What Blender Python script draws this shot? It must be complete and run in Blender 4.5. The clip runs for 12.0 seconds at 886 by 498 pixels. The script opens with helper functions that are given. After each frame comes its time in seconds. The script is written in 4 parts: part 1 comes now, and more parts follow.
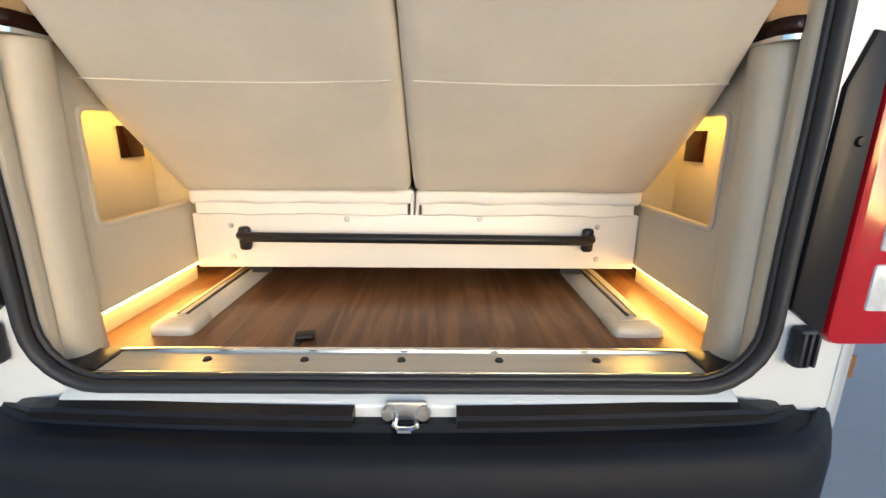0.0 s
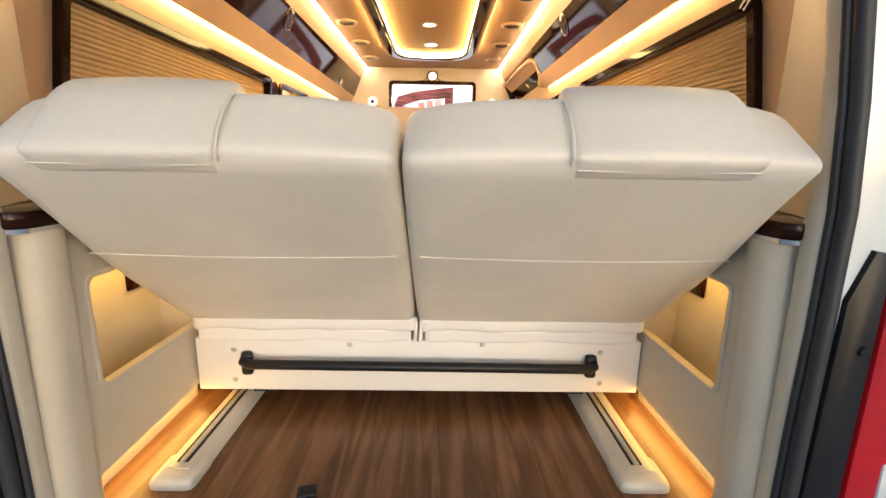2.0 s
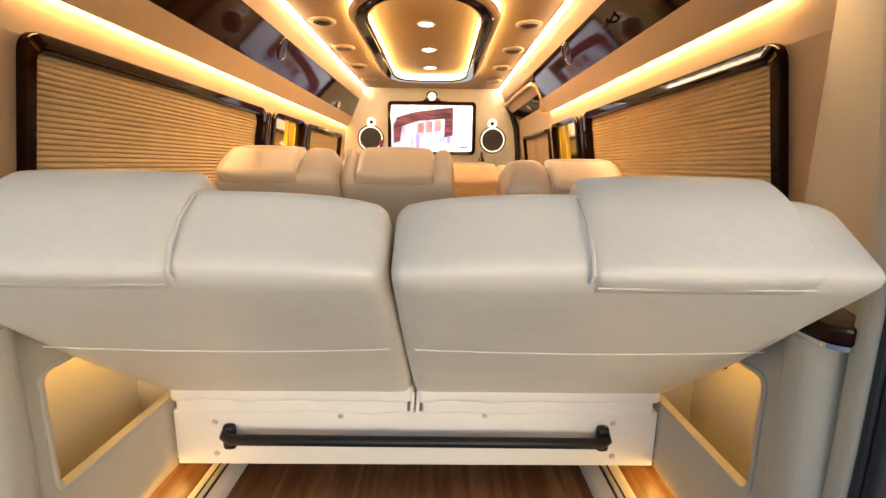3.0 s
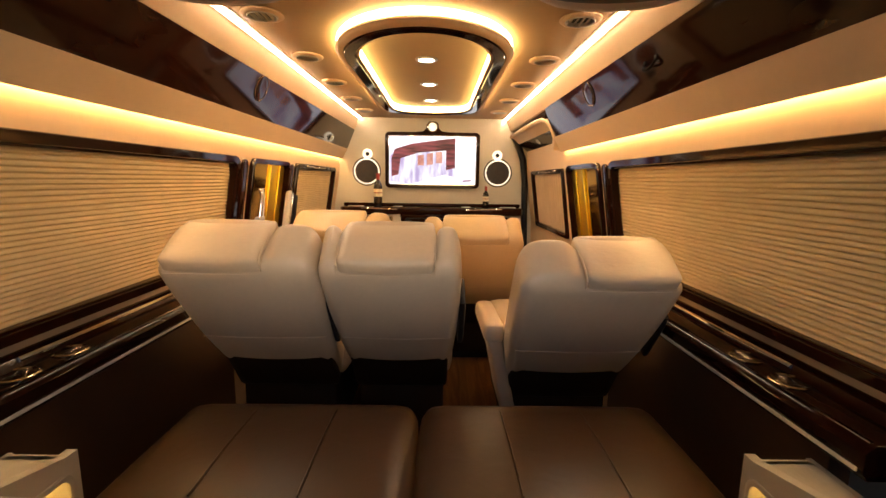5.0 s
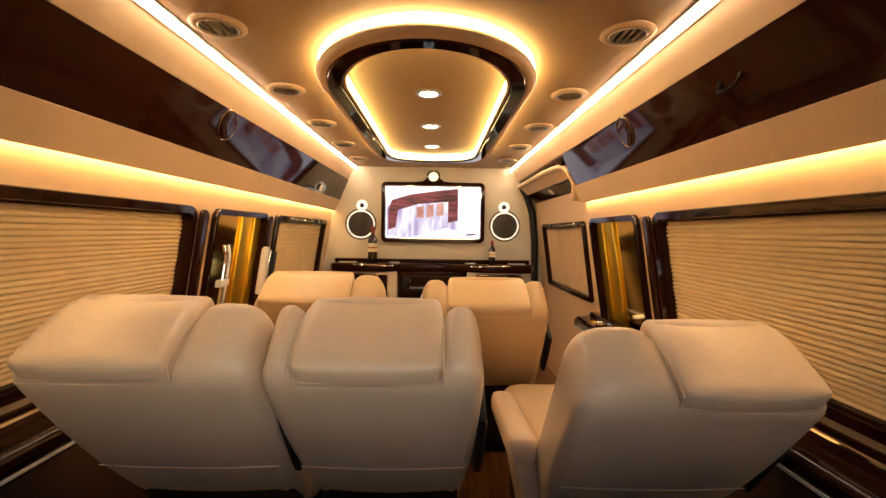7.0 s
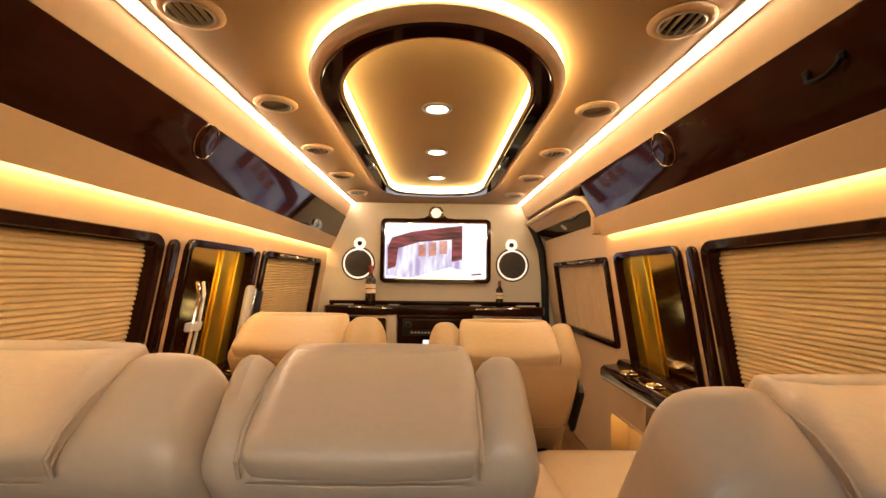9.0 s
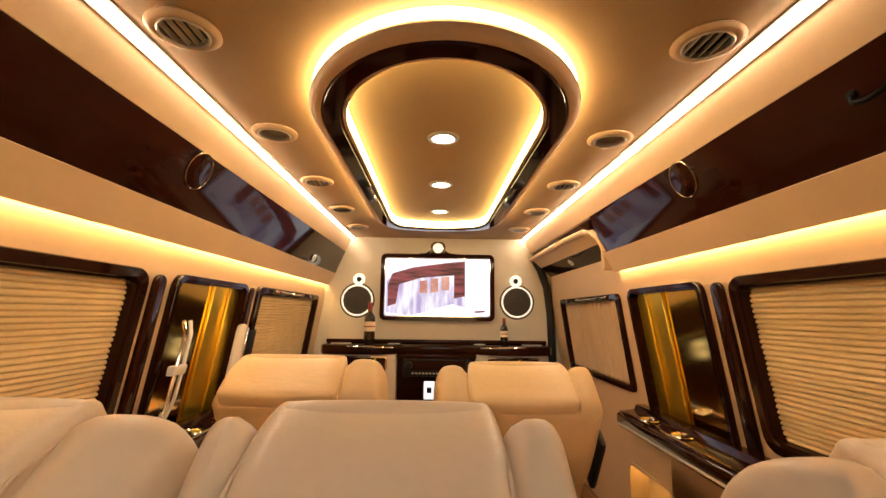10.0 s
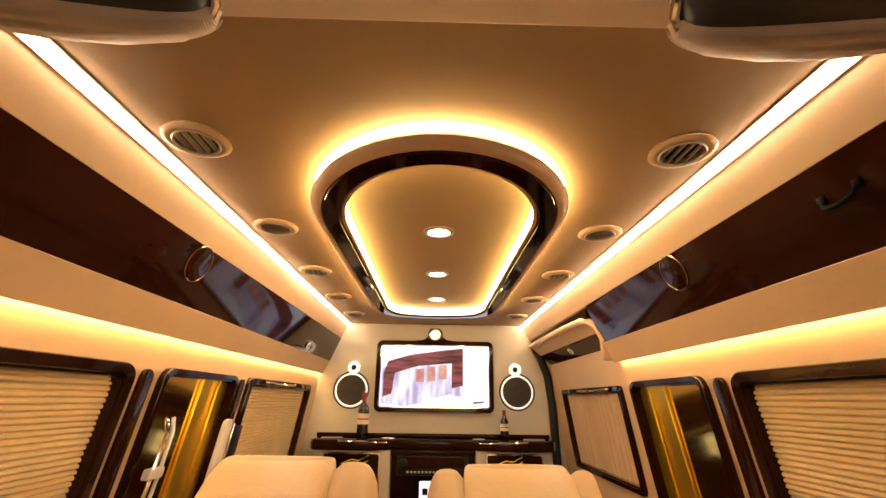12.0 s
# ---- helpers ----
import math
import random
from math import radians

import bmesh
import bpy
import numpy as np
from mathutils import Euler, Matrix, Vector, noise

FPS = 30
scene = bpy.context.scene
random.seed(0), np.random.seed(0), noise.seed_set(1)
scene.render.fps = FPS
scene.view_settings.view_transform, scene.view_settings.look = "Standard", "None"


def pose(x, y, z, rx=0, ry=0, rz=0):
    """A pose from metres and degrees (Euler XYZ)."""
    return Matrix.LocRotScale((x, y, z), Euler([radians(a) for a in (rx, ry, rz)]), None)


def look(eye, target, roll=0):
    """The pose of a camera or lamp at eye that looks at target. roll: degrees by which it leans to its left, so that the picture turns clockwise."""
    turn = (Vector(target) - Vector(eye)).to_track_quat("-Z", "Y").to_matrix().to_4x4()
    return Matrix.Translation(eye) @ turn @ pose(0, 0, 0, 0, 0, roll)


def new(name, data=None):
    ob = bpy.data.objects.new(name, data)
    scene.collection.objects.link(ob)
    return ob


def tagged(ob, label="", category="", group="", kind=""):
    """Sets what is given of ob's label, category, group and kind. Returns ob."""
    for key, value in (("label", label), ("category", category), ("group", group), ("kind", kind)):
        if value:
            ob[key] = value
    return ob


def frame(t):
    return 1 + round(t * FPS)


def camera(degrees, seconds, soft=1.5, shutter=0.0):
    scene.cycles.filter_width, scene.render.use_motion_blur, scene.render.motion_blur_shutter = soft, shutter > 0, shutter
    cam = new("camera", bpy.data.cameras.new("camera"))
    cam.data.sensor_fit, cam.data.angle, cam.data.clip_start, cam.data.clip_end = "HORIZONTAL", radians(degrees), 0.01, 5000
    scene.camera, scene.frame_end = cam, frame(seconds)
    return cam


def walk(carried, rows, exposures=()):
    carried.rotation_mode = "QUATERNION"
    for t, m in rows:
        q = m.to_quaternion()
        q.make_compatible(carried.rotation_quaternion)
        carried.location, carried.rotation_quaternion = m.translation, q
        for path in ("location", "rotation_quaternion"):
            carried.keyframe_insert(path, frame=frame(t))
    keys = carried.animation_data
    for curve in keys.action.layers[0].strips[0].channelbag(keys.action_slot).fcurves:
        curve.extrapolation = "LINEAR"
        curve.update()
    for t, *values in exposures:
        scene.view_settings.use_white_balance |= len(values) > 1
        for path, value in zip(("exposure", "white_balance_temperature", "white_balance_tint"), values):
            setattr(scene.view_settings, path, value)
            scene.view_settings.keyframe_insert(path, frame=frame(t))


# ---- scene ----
cam = camera(90.7, 12.0)
PATH = [
    (0, (0.086, -0.011, 1.086), (0.104, 1.923, 0.578), 0.5),
    (0.5, (0.083, 0.005, 1.164), (0.102, 1.944, 0.677), 0.6),
    (1, (0.064, 0.017, 1.225), (0.091, 1.968, 0.784), 0.7),
    (1.5, (0.061, 0.034, 1.301), (0.084, 1.987, 0.87), 0.7),
    (2, (0.069, 0.049, 1.365), (0.094, 2.008, 0.961), 0.9),
    (2.5, (0.075, 0.087, 1.44), (0.095, 2.048, 1.049), 0.8),
    (3, (0.074, 0.165, 1.486), (0.095, 2.13, 1.117), 0.7),
    (3.5, (0.065, 0.244, 1.539), (0.087, 2.214, 1.198), 0.8),
    (3.7, (0.07, 0.279, 1.578), (0.085, 2.244, 1.208), 0.7),
    (5.5, (0.06, 0.627, 1.674), (0.084, 2.609, 1.412), 0.7),
    (6, (0.054, 0.747, 1.672), (0.082, 2.736, 1.469), 0.6),
    (6.5, (0.04, 0.839, 1.677), (0.064, 2.834, 1.544), 0.8),
    (7, (0.042, 0.916, 1.683), (0.066, 2.915, 1.608), 0.8),
    (9, (0.002, 1.157, 1.647), (0.034, 3.153, 1.775), 0.7),
    (9.5, (-0.006, 1.205, 1.648), (0.026, 3.194, 1.855), 0.8),
    (10, (-0.02, 1.252, 1.653), (0.015, 3.23, 1.945), 0.7),
    (10.5, (-0.02, 1.264, 1.659), (0.014, 3.227, 2.043), 0.7),
    (11, (-0.017, 1.264, 1.66), (0.015, 3.207, 2.135), 0.7),
    (11.5, (-0.014, 1.26, 1.669), (0.02, 3.178, 2.235), 0.7),
    (12, (-0.008, 1.235, 1.682), (0.024, 3.125, 2.335), 0.8),
]
walk(cam, [(t, look(eye, target, roll)) for t, eye, target, roll in PATH],
     exposures=((0, 1.05), (1, 0.95), (2, 0.82), (2.5, 0.72), (3.5, 0.55), (5.5, 0.25), (10, 0.14), (12, 0.22)))

# ---- light ----
world = bpy.data.worlds.new("sky")
scene.world = world
world.use_nodes = True
wn = world.node_tree
sky = wn.nodes.new("ShaderNodeTexSky")
sky.sky_type = 'NISHITA'
sky.sun_disc = False
sky.sun_elevation = radians(10.5)
sky.sun_rotation = radians(160)
bg = wn.nodes["Background"]
bg.inputs["Strength"].default_value = 0.165
sky.air_density, sky.dust_density, sky.ozone_density = 0.75, 0.8, 1.6
wn.links.new(sky.outputs[0], bg.inputs["Color"])

sun_data = bpy.data.lights.new("sun", 'SUN')
sun_data.energy = 0.20
sun_data.angle = radians(16)
sun_data.color = (1.0, 0.98, 0.97)
sun = new("sun", sun_data)
sun.matrix_world = look((-1.0, -8.5, 2.25), (0.3, 0.3, 0.6))



# ---- materials ----
def mat(name, base, rough=0.5, metal=0.0, vary=0.12, scale=6.0, bump=0.0, bump_scale=200.0, coat=0.0, stretch=(1, 1, 1), spec=0.5):
    """Procedural surface: broad and fine colour variation, roughness variation and fine relief."""
    m = bpy.data.materials.new(name)
    m.use_nodes = True
    nt = m.node_tree
    b = nt.nodes["Principled BSDF"]
    co = nt.nodes.new("ShaderNodeTexCoord")
    mp = nt.nodes.new("ShaderNodeMapping")
    mp.inputs["Scale"].default_value = stretch
    nt.links.new(co.outputs["Object"], mp.inputs["Vector"])
    n1 = nt.nodes.new("ShaderNodeTexNoise")
    n1.inputs["Scale"].default_value = scale
    n1.inputs["Detail"].default_value = 4
    n2 = nt.nodes.new("ShaderNodeTexNoise")
    n2.inputs["Scale"].default_value = scale * 14
    n2.inputs["Detail"].default_value = 3
    nt.links.new(mp.outputs[0], n1.inputs["Vector"])
    nt.links.new(mp.outputs[0], n2.inputs["Vector"])
    ad = nt.nodes.new("ShaderNodeMath")
    ad.operation = 'MULTIPLY_ADD'
    ad.inputs[1].default_value = 0.35
    nt.links.new(n2.outputs[0], ad.inputs[0])
    nt.links.new(n1.outputs[0], ad.inputs[2])
    r = nt.nodes.new("ShaderNodeValToRGB")
    r.color_ramp.elements[0].position = 0.4
    r.color_ramp.elements[1].position = 0.95
    r.color_ramp.elements[0].color = (*[c * (1 - vary) for c in base], 1)
    r.color_ramp.elements[1].color = (*[min(1, c * (1 + vary)) for c in base], 1)
    nt.links.new(ad.outputs[0], r.inputs[0])
    nt.links.new(r.outputs[0], b.inputs["Base Color"])
    mr = nt.nodes.new("ShaderNodeMapRange")
    mr.inputs["To Min"].default_value = max(0.02, rough * 0.85)
    mr.inputs["To Max"].default_value = min(1, rough * 1.15)
    nt.links.new(n1.outputs[0], mr.inputs["Value"])
    nt.links.new(mr.outputs[0], b.inputs["Roughness"])
    b.inputs["Metallic"].default_value = metal
    b.inputs["Coat Weight"].default_value = coat
    b.inputs["Coat Roughness"].default_value = 0.04
    b.inputs["Specular IOR Level"].default_value = spec
    if bump:
        v = nt.nodes.new("ShaderNodeTexNoise")
        v.inputs["Scale"].default_value = bump_scale
        v.inputs["Detail"].default_value = 3
        nt.links.new(mp.outputs[0], v.inputs["Vector"])
        bp = nt.nodes.new("ShaderNodeBump")
        bp.inputs["Strength"].default_value = bump
        bp.inputs["Distance"].default_value = 0.002
        nt.links.new(v.outputs[0], bp.inputs["Height"])
        nt.links.new(bp.outputs[0], b.inputs["Normal"])
    return m


def leather(name, base, rough=0.37):
    """Leather: grain plus slow soft wrinkles of the upholstery."""
    m = mat(name, base, rough, vary=0.07, scale=5, bump=0.12, bump_scale=420)
    nt = m.node_tree
    bp = next(n for n in nt.nodes if n.type == 'BUMP')
    w = nt.nodes.new("ShaderNodeTexNoise")
    w.inputs["Scale"].default_value = 9
    w.inputs["Distortion"].default_value = 0.8
    b2 = nt.nodes.new("ShaderNodeBump")
    b2.inputs["Strength"].default_value = 0.3
    b2.inputs["Distance"].default_value = 0.003
    nt.links.new(w.outputs[0], b2.inputs["Height"])
    nt.links.new(b2.outputs[0], bp.inputs["Normal"])
    return m


def glow(name, color, strength, base=0.8):
    m = bpy.data.materials.new(name)
    m.use_nodes = True
    b = m.node_tree.nodes["Principled BSDF"]
    b.inputs["Base Color"].default_value = (base, base, base, 1)
    b.inputs["Emission Color"].default_value = (*color, 1)
    b.inputs["Emission Strength"].default_value = strength
    return m


def wood_floor():
    """Brown wood-look vinyl: long grain streaks along y and darker knots."""
    m = mat("wood_vinyl", (0.17, 0.075, 0.03), 0.30, vary=0.5, scale=4, bump=0.1, bump_scale=60, stretch=(7, 0.5, 1), spec=0.3)
    nt = m.node_tree
    r = next(n for n in nt.nodes if n.type == 'VALTORGB')
    e = r.color_ramp.elements.new(0.62)
    e.color = (0.14, 0.061, 0.025, 1)
    e = r.color_ramp.elements.new(0.74)
    e.color = (0.20, 0.094, 0.041, 1)
    r.color_ramp.elements[0].color = (0.088, 0.035, 0.014, 1)
    r.color_ramp.elements[-1].color = (0.27, 0.135, 0.062, 1)
    for n in nt.nodes:
        if n.type == 'TEX_NOISE':
            n.inputs["Distortion"].default_value = 1.1
            n.inputs["Detail"].default_value = 6
    return m


# One cream leather in three tints, with daylight or warm LED light coloured in.
M_LEATHER_DAY = leather("daylit_cream_leather", (0.70, 0.65, 0.565))
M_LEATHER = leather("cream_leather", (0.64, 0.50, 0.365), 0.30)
M_LEATHER_LED = leather("led_lit_cream_leather", (0.65, 0.45, 0.235))
M_TRIM = leather("beige_trim_leather", (0.55, 0.49, 0.39), 0.5)
M_WALL = mat("beige_wall_vinyl", (0.59, 0.41, 0.25), 0.5, vary=0.06, scale=4, bump=0.15, bump_scale=350)
M_CEIL = mat("beige_suede", (0.38, 0.245, 0.12), 0.75, vary=0.06, scale=4, bump=0.2, bump_scale=500)
M_GLOSS = mat("dark_gloss_wood", (0.020, 0.0052, 0.0026), 0.06, vary=0.5, scale=3, coat=0.0, stretch=(1, 0.3, 1), spec=0.16)
M_CHROME = mat("chrome", (0.75, 0.74, 0.72), 0.08, 1.0, vary=0.05)
M_SMOKE = mat("smoked_chrome", (0.32, 0.25, 0.17), 0.2, 1.0, vary=0.1)
M_STEEL = mat("brushed_steel", (0.60, 0.59, 0.56), 0.30, 0.8, vary=0.1, stretch=(0.2, 6, 6), scale=20)
M_GOLD = mat("gold_mirror", (1.0, 0.68, 0.07), 0.34, 1.0, vary=0.03, bump=1.0, bump_scale=11)
M_BRONZE = mat("bronze_mirror", (0.92, 0.62, 0.16), 0.11, 1.0, vary=0.05)
M_BLACK = mat("black_plastic", (0.010, 0.010, 0.012), 0.38, vary=0.3, bump=0.1, spec=0.3)
M_RUBBER = mat("black_rubber", (0.018, 0.02, 0.025), 0.55, vary=0.3, bump=0.1)
M_BUMPER = mat("charcoal_plastic", (0.009, 0.011, 0.016), 0.5, vary=0.25, bump=0.3, bump_scale=700, spec=0.18)
M_WHITE = mat("white_paint", (0.66, 0.69, 0.69), 0.22, vary=0.03, scale=2, coat=0.6)
M_BROWN = mat("dark_brown_vinyl", (0.07, 0.034, 0.018), 0.45, vary=0.2, scale=4, bump=0.15, bump_scale=350)
# Near-black colour that stands in for the shade low on the seats.
M_SEAT_SHADE = mat("seat_shade_dark", (0.020, 0.011, 0.007), 0.6, vary=0.2, scale=4, bump=0.15, bump_scale=350, spec=0.2)
# Bench seat leather with the lack of light put into its dark colour.
M_SHADED_SEAT = leather("shaded_seat_leather", (0.07, 0.033, 0.014))
M_RING = mat("bright_silver_ring", (0.80, 0.77, 0.70), 0.2, 0.15, vary=0.04, coat=0.4)
M_IVORY = mat("ivory_laminate", (0.76, 0.725, 0.675), 0.35, vary=0.04)
M_RAIL = mat("ivory_plastic", (0.60, 0.55, 0.46), 0.4, vary=0.06)
M_RED = mat("red_lens", (0.42, 0.006, 0.012), 0.12, vary=0.2, coat=0.5)
M_CLEAR = mat("clear_lens", (0.62, 0.64, 0.66), 0.15, vary=0.25, scale=30, coat=0.5)
M_BLIND = mat("pleated_fabric", (0.74, 0.55, 0.31), 0.95, vary=0.08, scale=8, bump=0.2, bump_scale=900, spec=0.05)
M_CURTAIN = mat("curtain_fabric", (0.58, 0.43, 0.29), 0.95, vary=0.08, scale=8, bump=0.2, bump_scale=900, spec=0.05)
M_GRILLE = mat("speaker_mesh", (0.03, 0.022, 0.018), 0.6, vary=0.4, scale=60, bump=0.6, bump_scale=800)
M_SILVER = mat("silver_mesh", (0.50, 0.42, 0.36), 0.5, 0.25, vary=0.1)
M_GLASSB = mat("dark_bottle_glass", (0.012, 0.006, 0.004), 0.05, vary=0.3, coat=0.8)
M_LABEL = mat("paper_label", (0.70, 0.60, 0.42), 0.7, vary=0.1)
M_REDCAP = mat("red_foil", (0.25, 0.02, 0.015), 0.35, vary=0.2)
M_CONC = mat("grey_concrete", (0.36, 0.36, 0.365), 0.65, vary=0.12, scale=0.8, bump=0.2, bump_scale=90)
M_FLOOR = wood_floor()
M_HOOK = mat("matt_black", (0.004, 0.003, 0.003), 0.7, vary=0.2, spec=0.06)
M_LED_C = glow("led_ceiling", (1.0, 0.78, 0.53), 42.0)
M_LED_W = glow("led_wall", (1.0, 0.66, 0.27), 34.0)
M_LED_O = glow("led_oval", (1.0, 0.70, 0.30), 20.0)
M_LED_I = glow("led_inner", (1.0, 0.72, 0.28), 10.0)
M_LED_N = glow("led_niche", (1.0, 0.60, 0.15), 10.5)
M_DOWN = glow("downlight", (1.0, 0.85, 0.62), 22.0)


# ---- mesh helpers ----
def thing(name, loc, label="", category="", group="", kind=""):
    ob = new(name)
    ob.location = loc
    ob.empty_display_size = 0.05
    return tagged(ob, label, category, group, kind)


def part(name, bm, material, parent=None, label="", smooth=True):
    """Links bm, given in world places, as one mesh under a thing or part."""
    root = parent
    while root is not None and root.parent is not None:
        root = root.parent
    if root is not None:
        bmesh.ops.translate(bm, vec=-Vector(root.location), verts=bm.verts)
    me = bpy.data.meshes.new(name)
    bmesh.ops.recalc_face_normals(bm, faces=bm.faces)
    bm.to_mesh(me)
    bm.free()
    me.materials.append(material)
    if smooth:
        for p in me.polygons:
            p.use_smooth = True
        me.set_sharp_from_angle(angle=radians(40))
    ob = new(name, me)
    if parent is not None:
        ob.parent = parent
    if label:
        ob["label"] = label
    return ob


def setting(name, bm, material, label, category, smooth=True):
    return tagged(part(name, bm, material, None, "", smooth), label, category, kind="structure")


def add_box(bm, x0, x1, y0, y1, z0, z1, bevel=0.0, seg=2):
    g = bmesh.ops.create_cube(bm, size=1)
    for v in g["verts"]:
        v.co = Vector(((x0 + x1) / 2 + v.co.x * abs(x1 - x0), (y0 + y1) / 2 + v.co.y * abs(y1 - y0), (z0 + z1) / 2 + v.co.z * abs(z1 - z0)))
    if bevel:
        es = list({e for v in g["verts"] for e in v.link_edges})
        bmesh.ops.bevel(bm, geom=es, offset=bevel, segments=seg, affect='EDGES', profile=0.5)
    return bm


def box(*a, **k):
    return add_box(bmesh.new(), *a, **k)


def prism(poly, a, b, axis="y", bm=None, bevel=0.0):
    """Solid of the polygon, swept from a to b along the axis; the polygon's pairs are the other two axes in order."""
    bm = bm or bmesh.new()

    def at(p, t):
        return (p[0], t, p[1]) if axis == "y" else (t, p[0], p[1]) if axis == "x" else (p[0], p[1], t)
    lo = [bm.verts.new(at(p, a)) for p in poly]
    hi = [bm.verts.new(at(p, b)) for p in poly]
    n = len(poly)
    fs = [bm.faces.new(lo), bm.faces.new(hi[::-1])]
    for i in range(n):
        fs.append(bm.faces.new((lo[i], hi[i], hi[(i + 1) % n], lo[(i + 1) % n])))
    if bevel:
        bmesh.ops.recalc_face_normals(bm, faces=fs)
        es = list({e for f in fs[:2] for e in f.edges})
        bmesh.ops.bevel(bm, geom=es, offset=bevel, segments=2, affect='EDGES', profile=0.5)
    return bm


def rbox(size, r, m, n=9, puff=0.0, shape=None, bm=None):
    """Soft cushion: box with rounded edges of radius r, bulging by puff, posed by the matrix m; shape bends its points."""
    bm = bm or bmesh.new()
    hx, hy, hz = (s / 2 for s in size)
    grid = {}

    def spread(i):
        t = i / n * 2 - 1
        return math.copysign(1 - (1 - abs(t)) ** 1.5, t)

    def vert(i, j, k):
        key = (i, j, k)
        if key not in grid:
            p = Vector((spread(i) * hx, spread(j) * hy, spread(k) * hz))
            q = Vector((max(-hx + r, min(hx - r, p.x)), max(-hy + r, min(hy - r, p.y)), max(-hz + r, min(hz - r, p.z))))
            d = p - q
            o = q + d.normalized() * r if d.length > 1e-9 else p
            fx, fy, fz = (1 - (p.x / hx) ** 2), (1 - (p.y / hy) ** 2), (1 - (p.z / hz) ** 2)
            o = o + Vector((math.copysign(puff * fy * fz, p.x) if abs(p.x) > 0.8 * hx else 0,
                            math.copysign(puff * fx * fz, p.y) if abs(p.y) > 0.8 * hy else 0,
                            math.copysign(puff * fx * fy, p.z) if abs(p.z) > 0.8 * hz else 0))
            if shape:
                o = shape(o)
            grid[key] = bm.verts.new(m @ o)
        return grid[key]
    for a in range(n):
        for b in range(n):
            for c in (0, n):
                bm.faces.new((vert(a, b, c), vert(a + 1, b, c), vert(a + 1, b + 1, c), vert(a, b + 1, c)))
                bm.faces.new((vert(a, c, b), vert(a + 1, c, b), vert(a + 1, c, b + 1), vert(a, c, b + 1)))
                bm.faces.new((vert(c, a, b), vert(c, a + 1, b), vert(c, a + 1, b + 1), vert(c, a, b + 1)))
    return bm


def tube(points, r, closed=False, seg=8, bm=None, flat=1.0):
    """Round bar along the points."""
    bm = bm or bmesh.new()
    pts = [Vector(p) for p in points]
    rings = []
    up = None
    for i, p in enumerate(pts):
        a = pts[i - 1] if i or closed else p
        b = pts[(i + 1) % len(pts)] if i < len(pts) - 1 or closed else p
        d = (b - a).normalized()
        if up is None:
            up = d.orthogonal().normalized()
        up = (up - d * up.dot(d)).normalized()
        side = d.cross(up)
        rings.append([bm.verts.new(p + (up * math.cos(2 * math.pi * k / seg) + side * math.sin(2 * math.pi * k / seg) * flat) * r) for k in range(seg)])
    for i in range(len(pts) if closed else len(pts) - 1):
        a, b = rings[i], rings[(i + 1) % len(pts)]
        for k in range(seg):
            bm.faces.new((a[k], a[(k + 1) % seg], b[(k + 1) % seg], b[k]))
    if not closed:
        bm.faces.new(rings[0])
        bm.faces.new(rings[-1][::-1])
    return bm


def lathe(profile, m, seg=28, bm=None):
    """Turned solid: (radius, height) pairs round the local z axis of m."""
    bm = bm or bmesh.new()
    rings = []
    for r, h in profile:
        if r < 1e-6:
            rings.append([bm.verts.new(m @ Vector((0, 0, h)))])
        else:
            rings.append([bm.verts.new(m @ Vector((r * math.cos(2 * math.pi * k / seg), r * math.sin(2 * math.pi * k / seg), h))) for k in range(seg)])
    for a, b in zip(rings, rings[1:]):
        for k in range(seg):
            q = [a[k % len(a)], a[(k + 1) % len(a)], b[(k + 1) % len(b)], b[k % len(b)]]
            q = list(dict.fromkeys(q))
            if len(q) > 2:
                bm.faces.new(q)
    return bm


def rounded_rect(u0, u1, v0, v1, r, seg=6):
    pts = []
    for cu, cv, a0 in ((u1 - r, v1 - r, 0), (u0 + r, v1 - r, 90), (u0 + r, v0 + r, 180), (u1 - r, v0 + r, 270)):
        for k in range(seg + 1):
            a = radians(a0 + 90 * k / seg)
            pts.append((cu + r * math.cos(a), cv + r * math.sin(a)))
    return pts


def ring_prism(outer, inner, a, b, axis, bm=None, round_in=0.0):
    """Flat ring between two outlines of equal count, swept from a to b."""
    bm = bm or bmesh.new()

    def at(p, t):
        return (p[0], t, p[1]) if axis == "y" else (t, p[0], p[1]) if axis == "x" else (p[0], p[1], t)
    n = len(outer)
    mid = [((o[0] + i[0]) / 2, (o[1] + i[1]) / 2) for o, i in zip(outer, inner)]
    e = 0.22 * (b - a)
    loops = [[bm.verts.new(at(p, t)) for p in ps] for ps, t in ((outer, a), (outer, b - e), ([((o[0] * 4 + m[0]) / 5, (o[1] * 4 + m[1]) / 5) for o, m in zip(outer, mid)], b), ([((o[0] * 4 + m[0]) / 5, (o[1] * 4 + m[1]) / 5) for o, m in zip(inner, mid)], b), (inner, b - e), (inner, a))]
    for la, lb in zip(loops, loops[1:] + loops[:1]):
        for i in range(n):
            bm.faces.new((la[i], la[(i + 1) % n], lb[(i + 1) % n], lb[i]))
    return bm


def turn_to(center, normal, spin=0):
    """Pose whose local z axis points along normal."""
    return Matrix.Translation(center) @ Vector(normal).to_track_quat("Z", "Y").to_matrix().to_4x4() @ Matrix.Rotation(radians(spin), 4, "Z")


# ---- dimensions of the van ----
FLOOR, CEIL, WALL, PART_Y, REAR = 0.65, 2.205, 0.82, 4.46, 0.70
CX = 0.02


# ---- setting: ground, floor, shell, ceiling ----
setting("ground", box(-40, 40, -40, 60, -0.3, 0), M_CONC, "smooth grey concrete workshop ground", "ground", False)
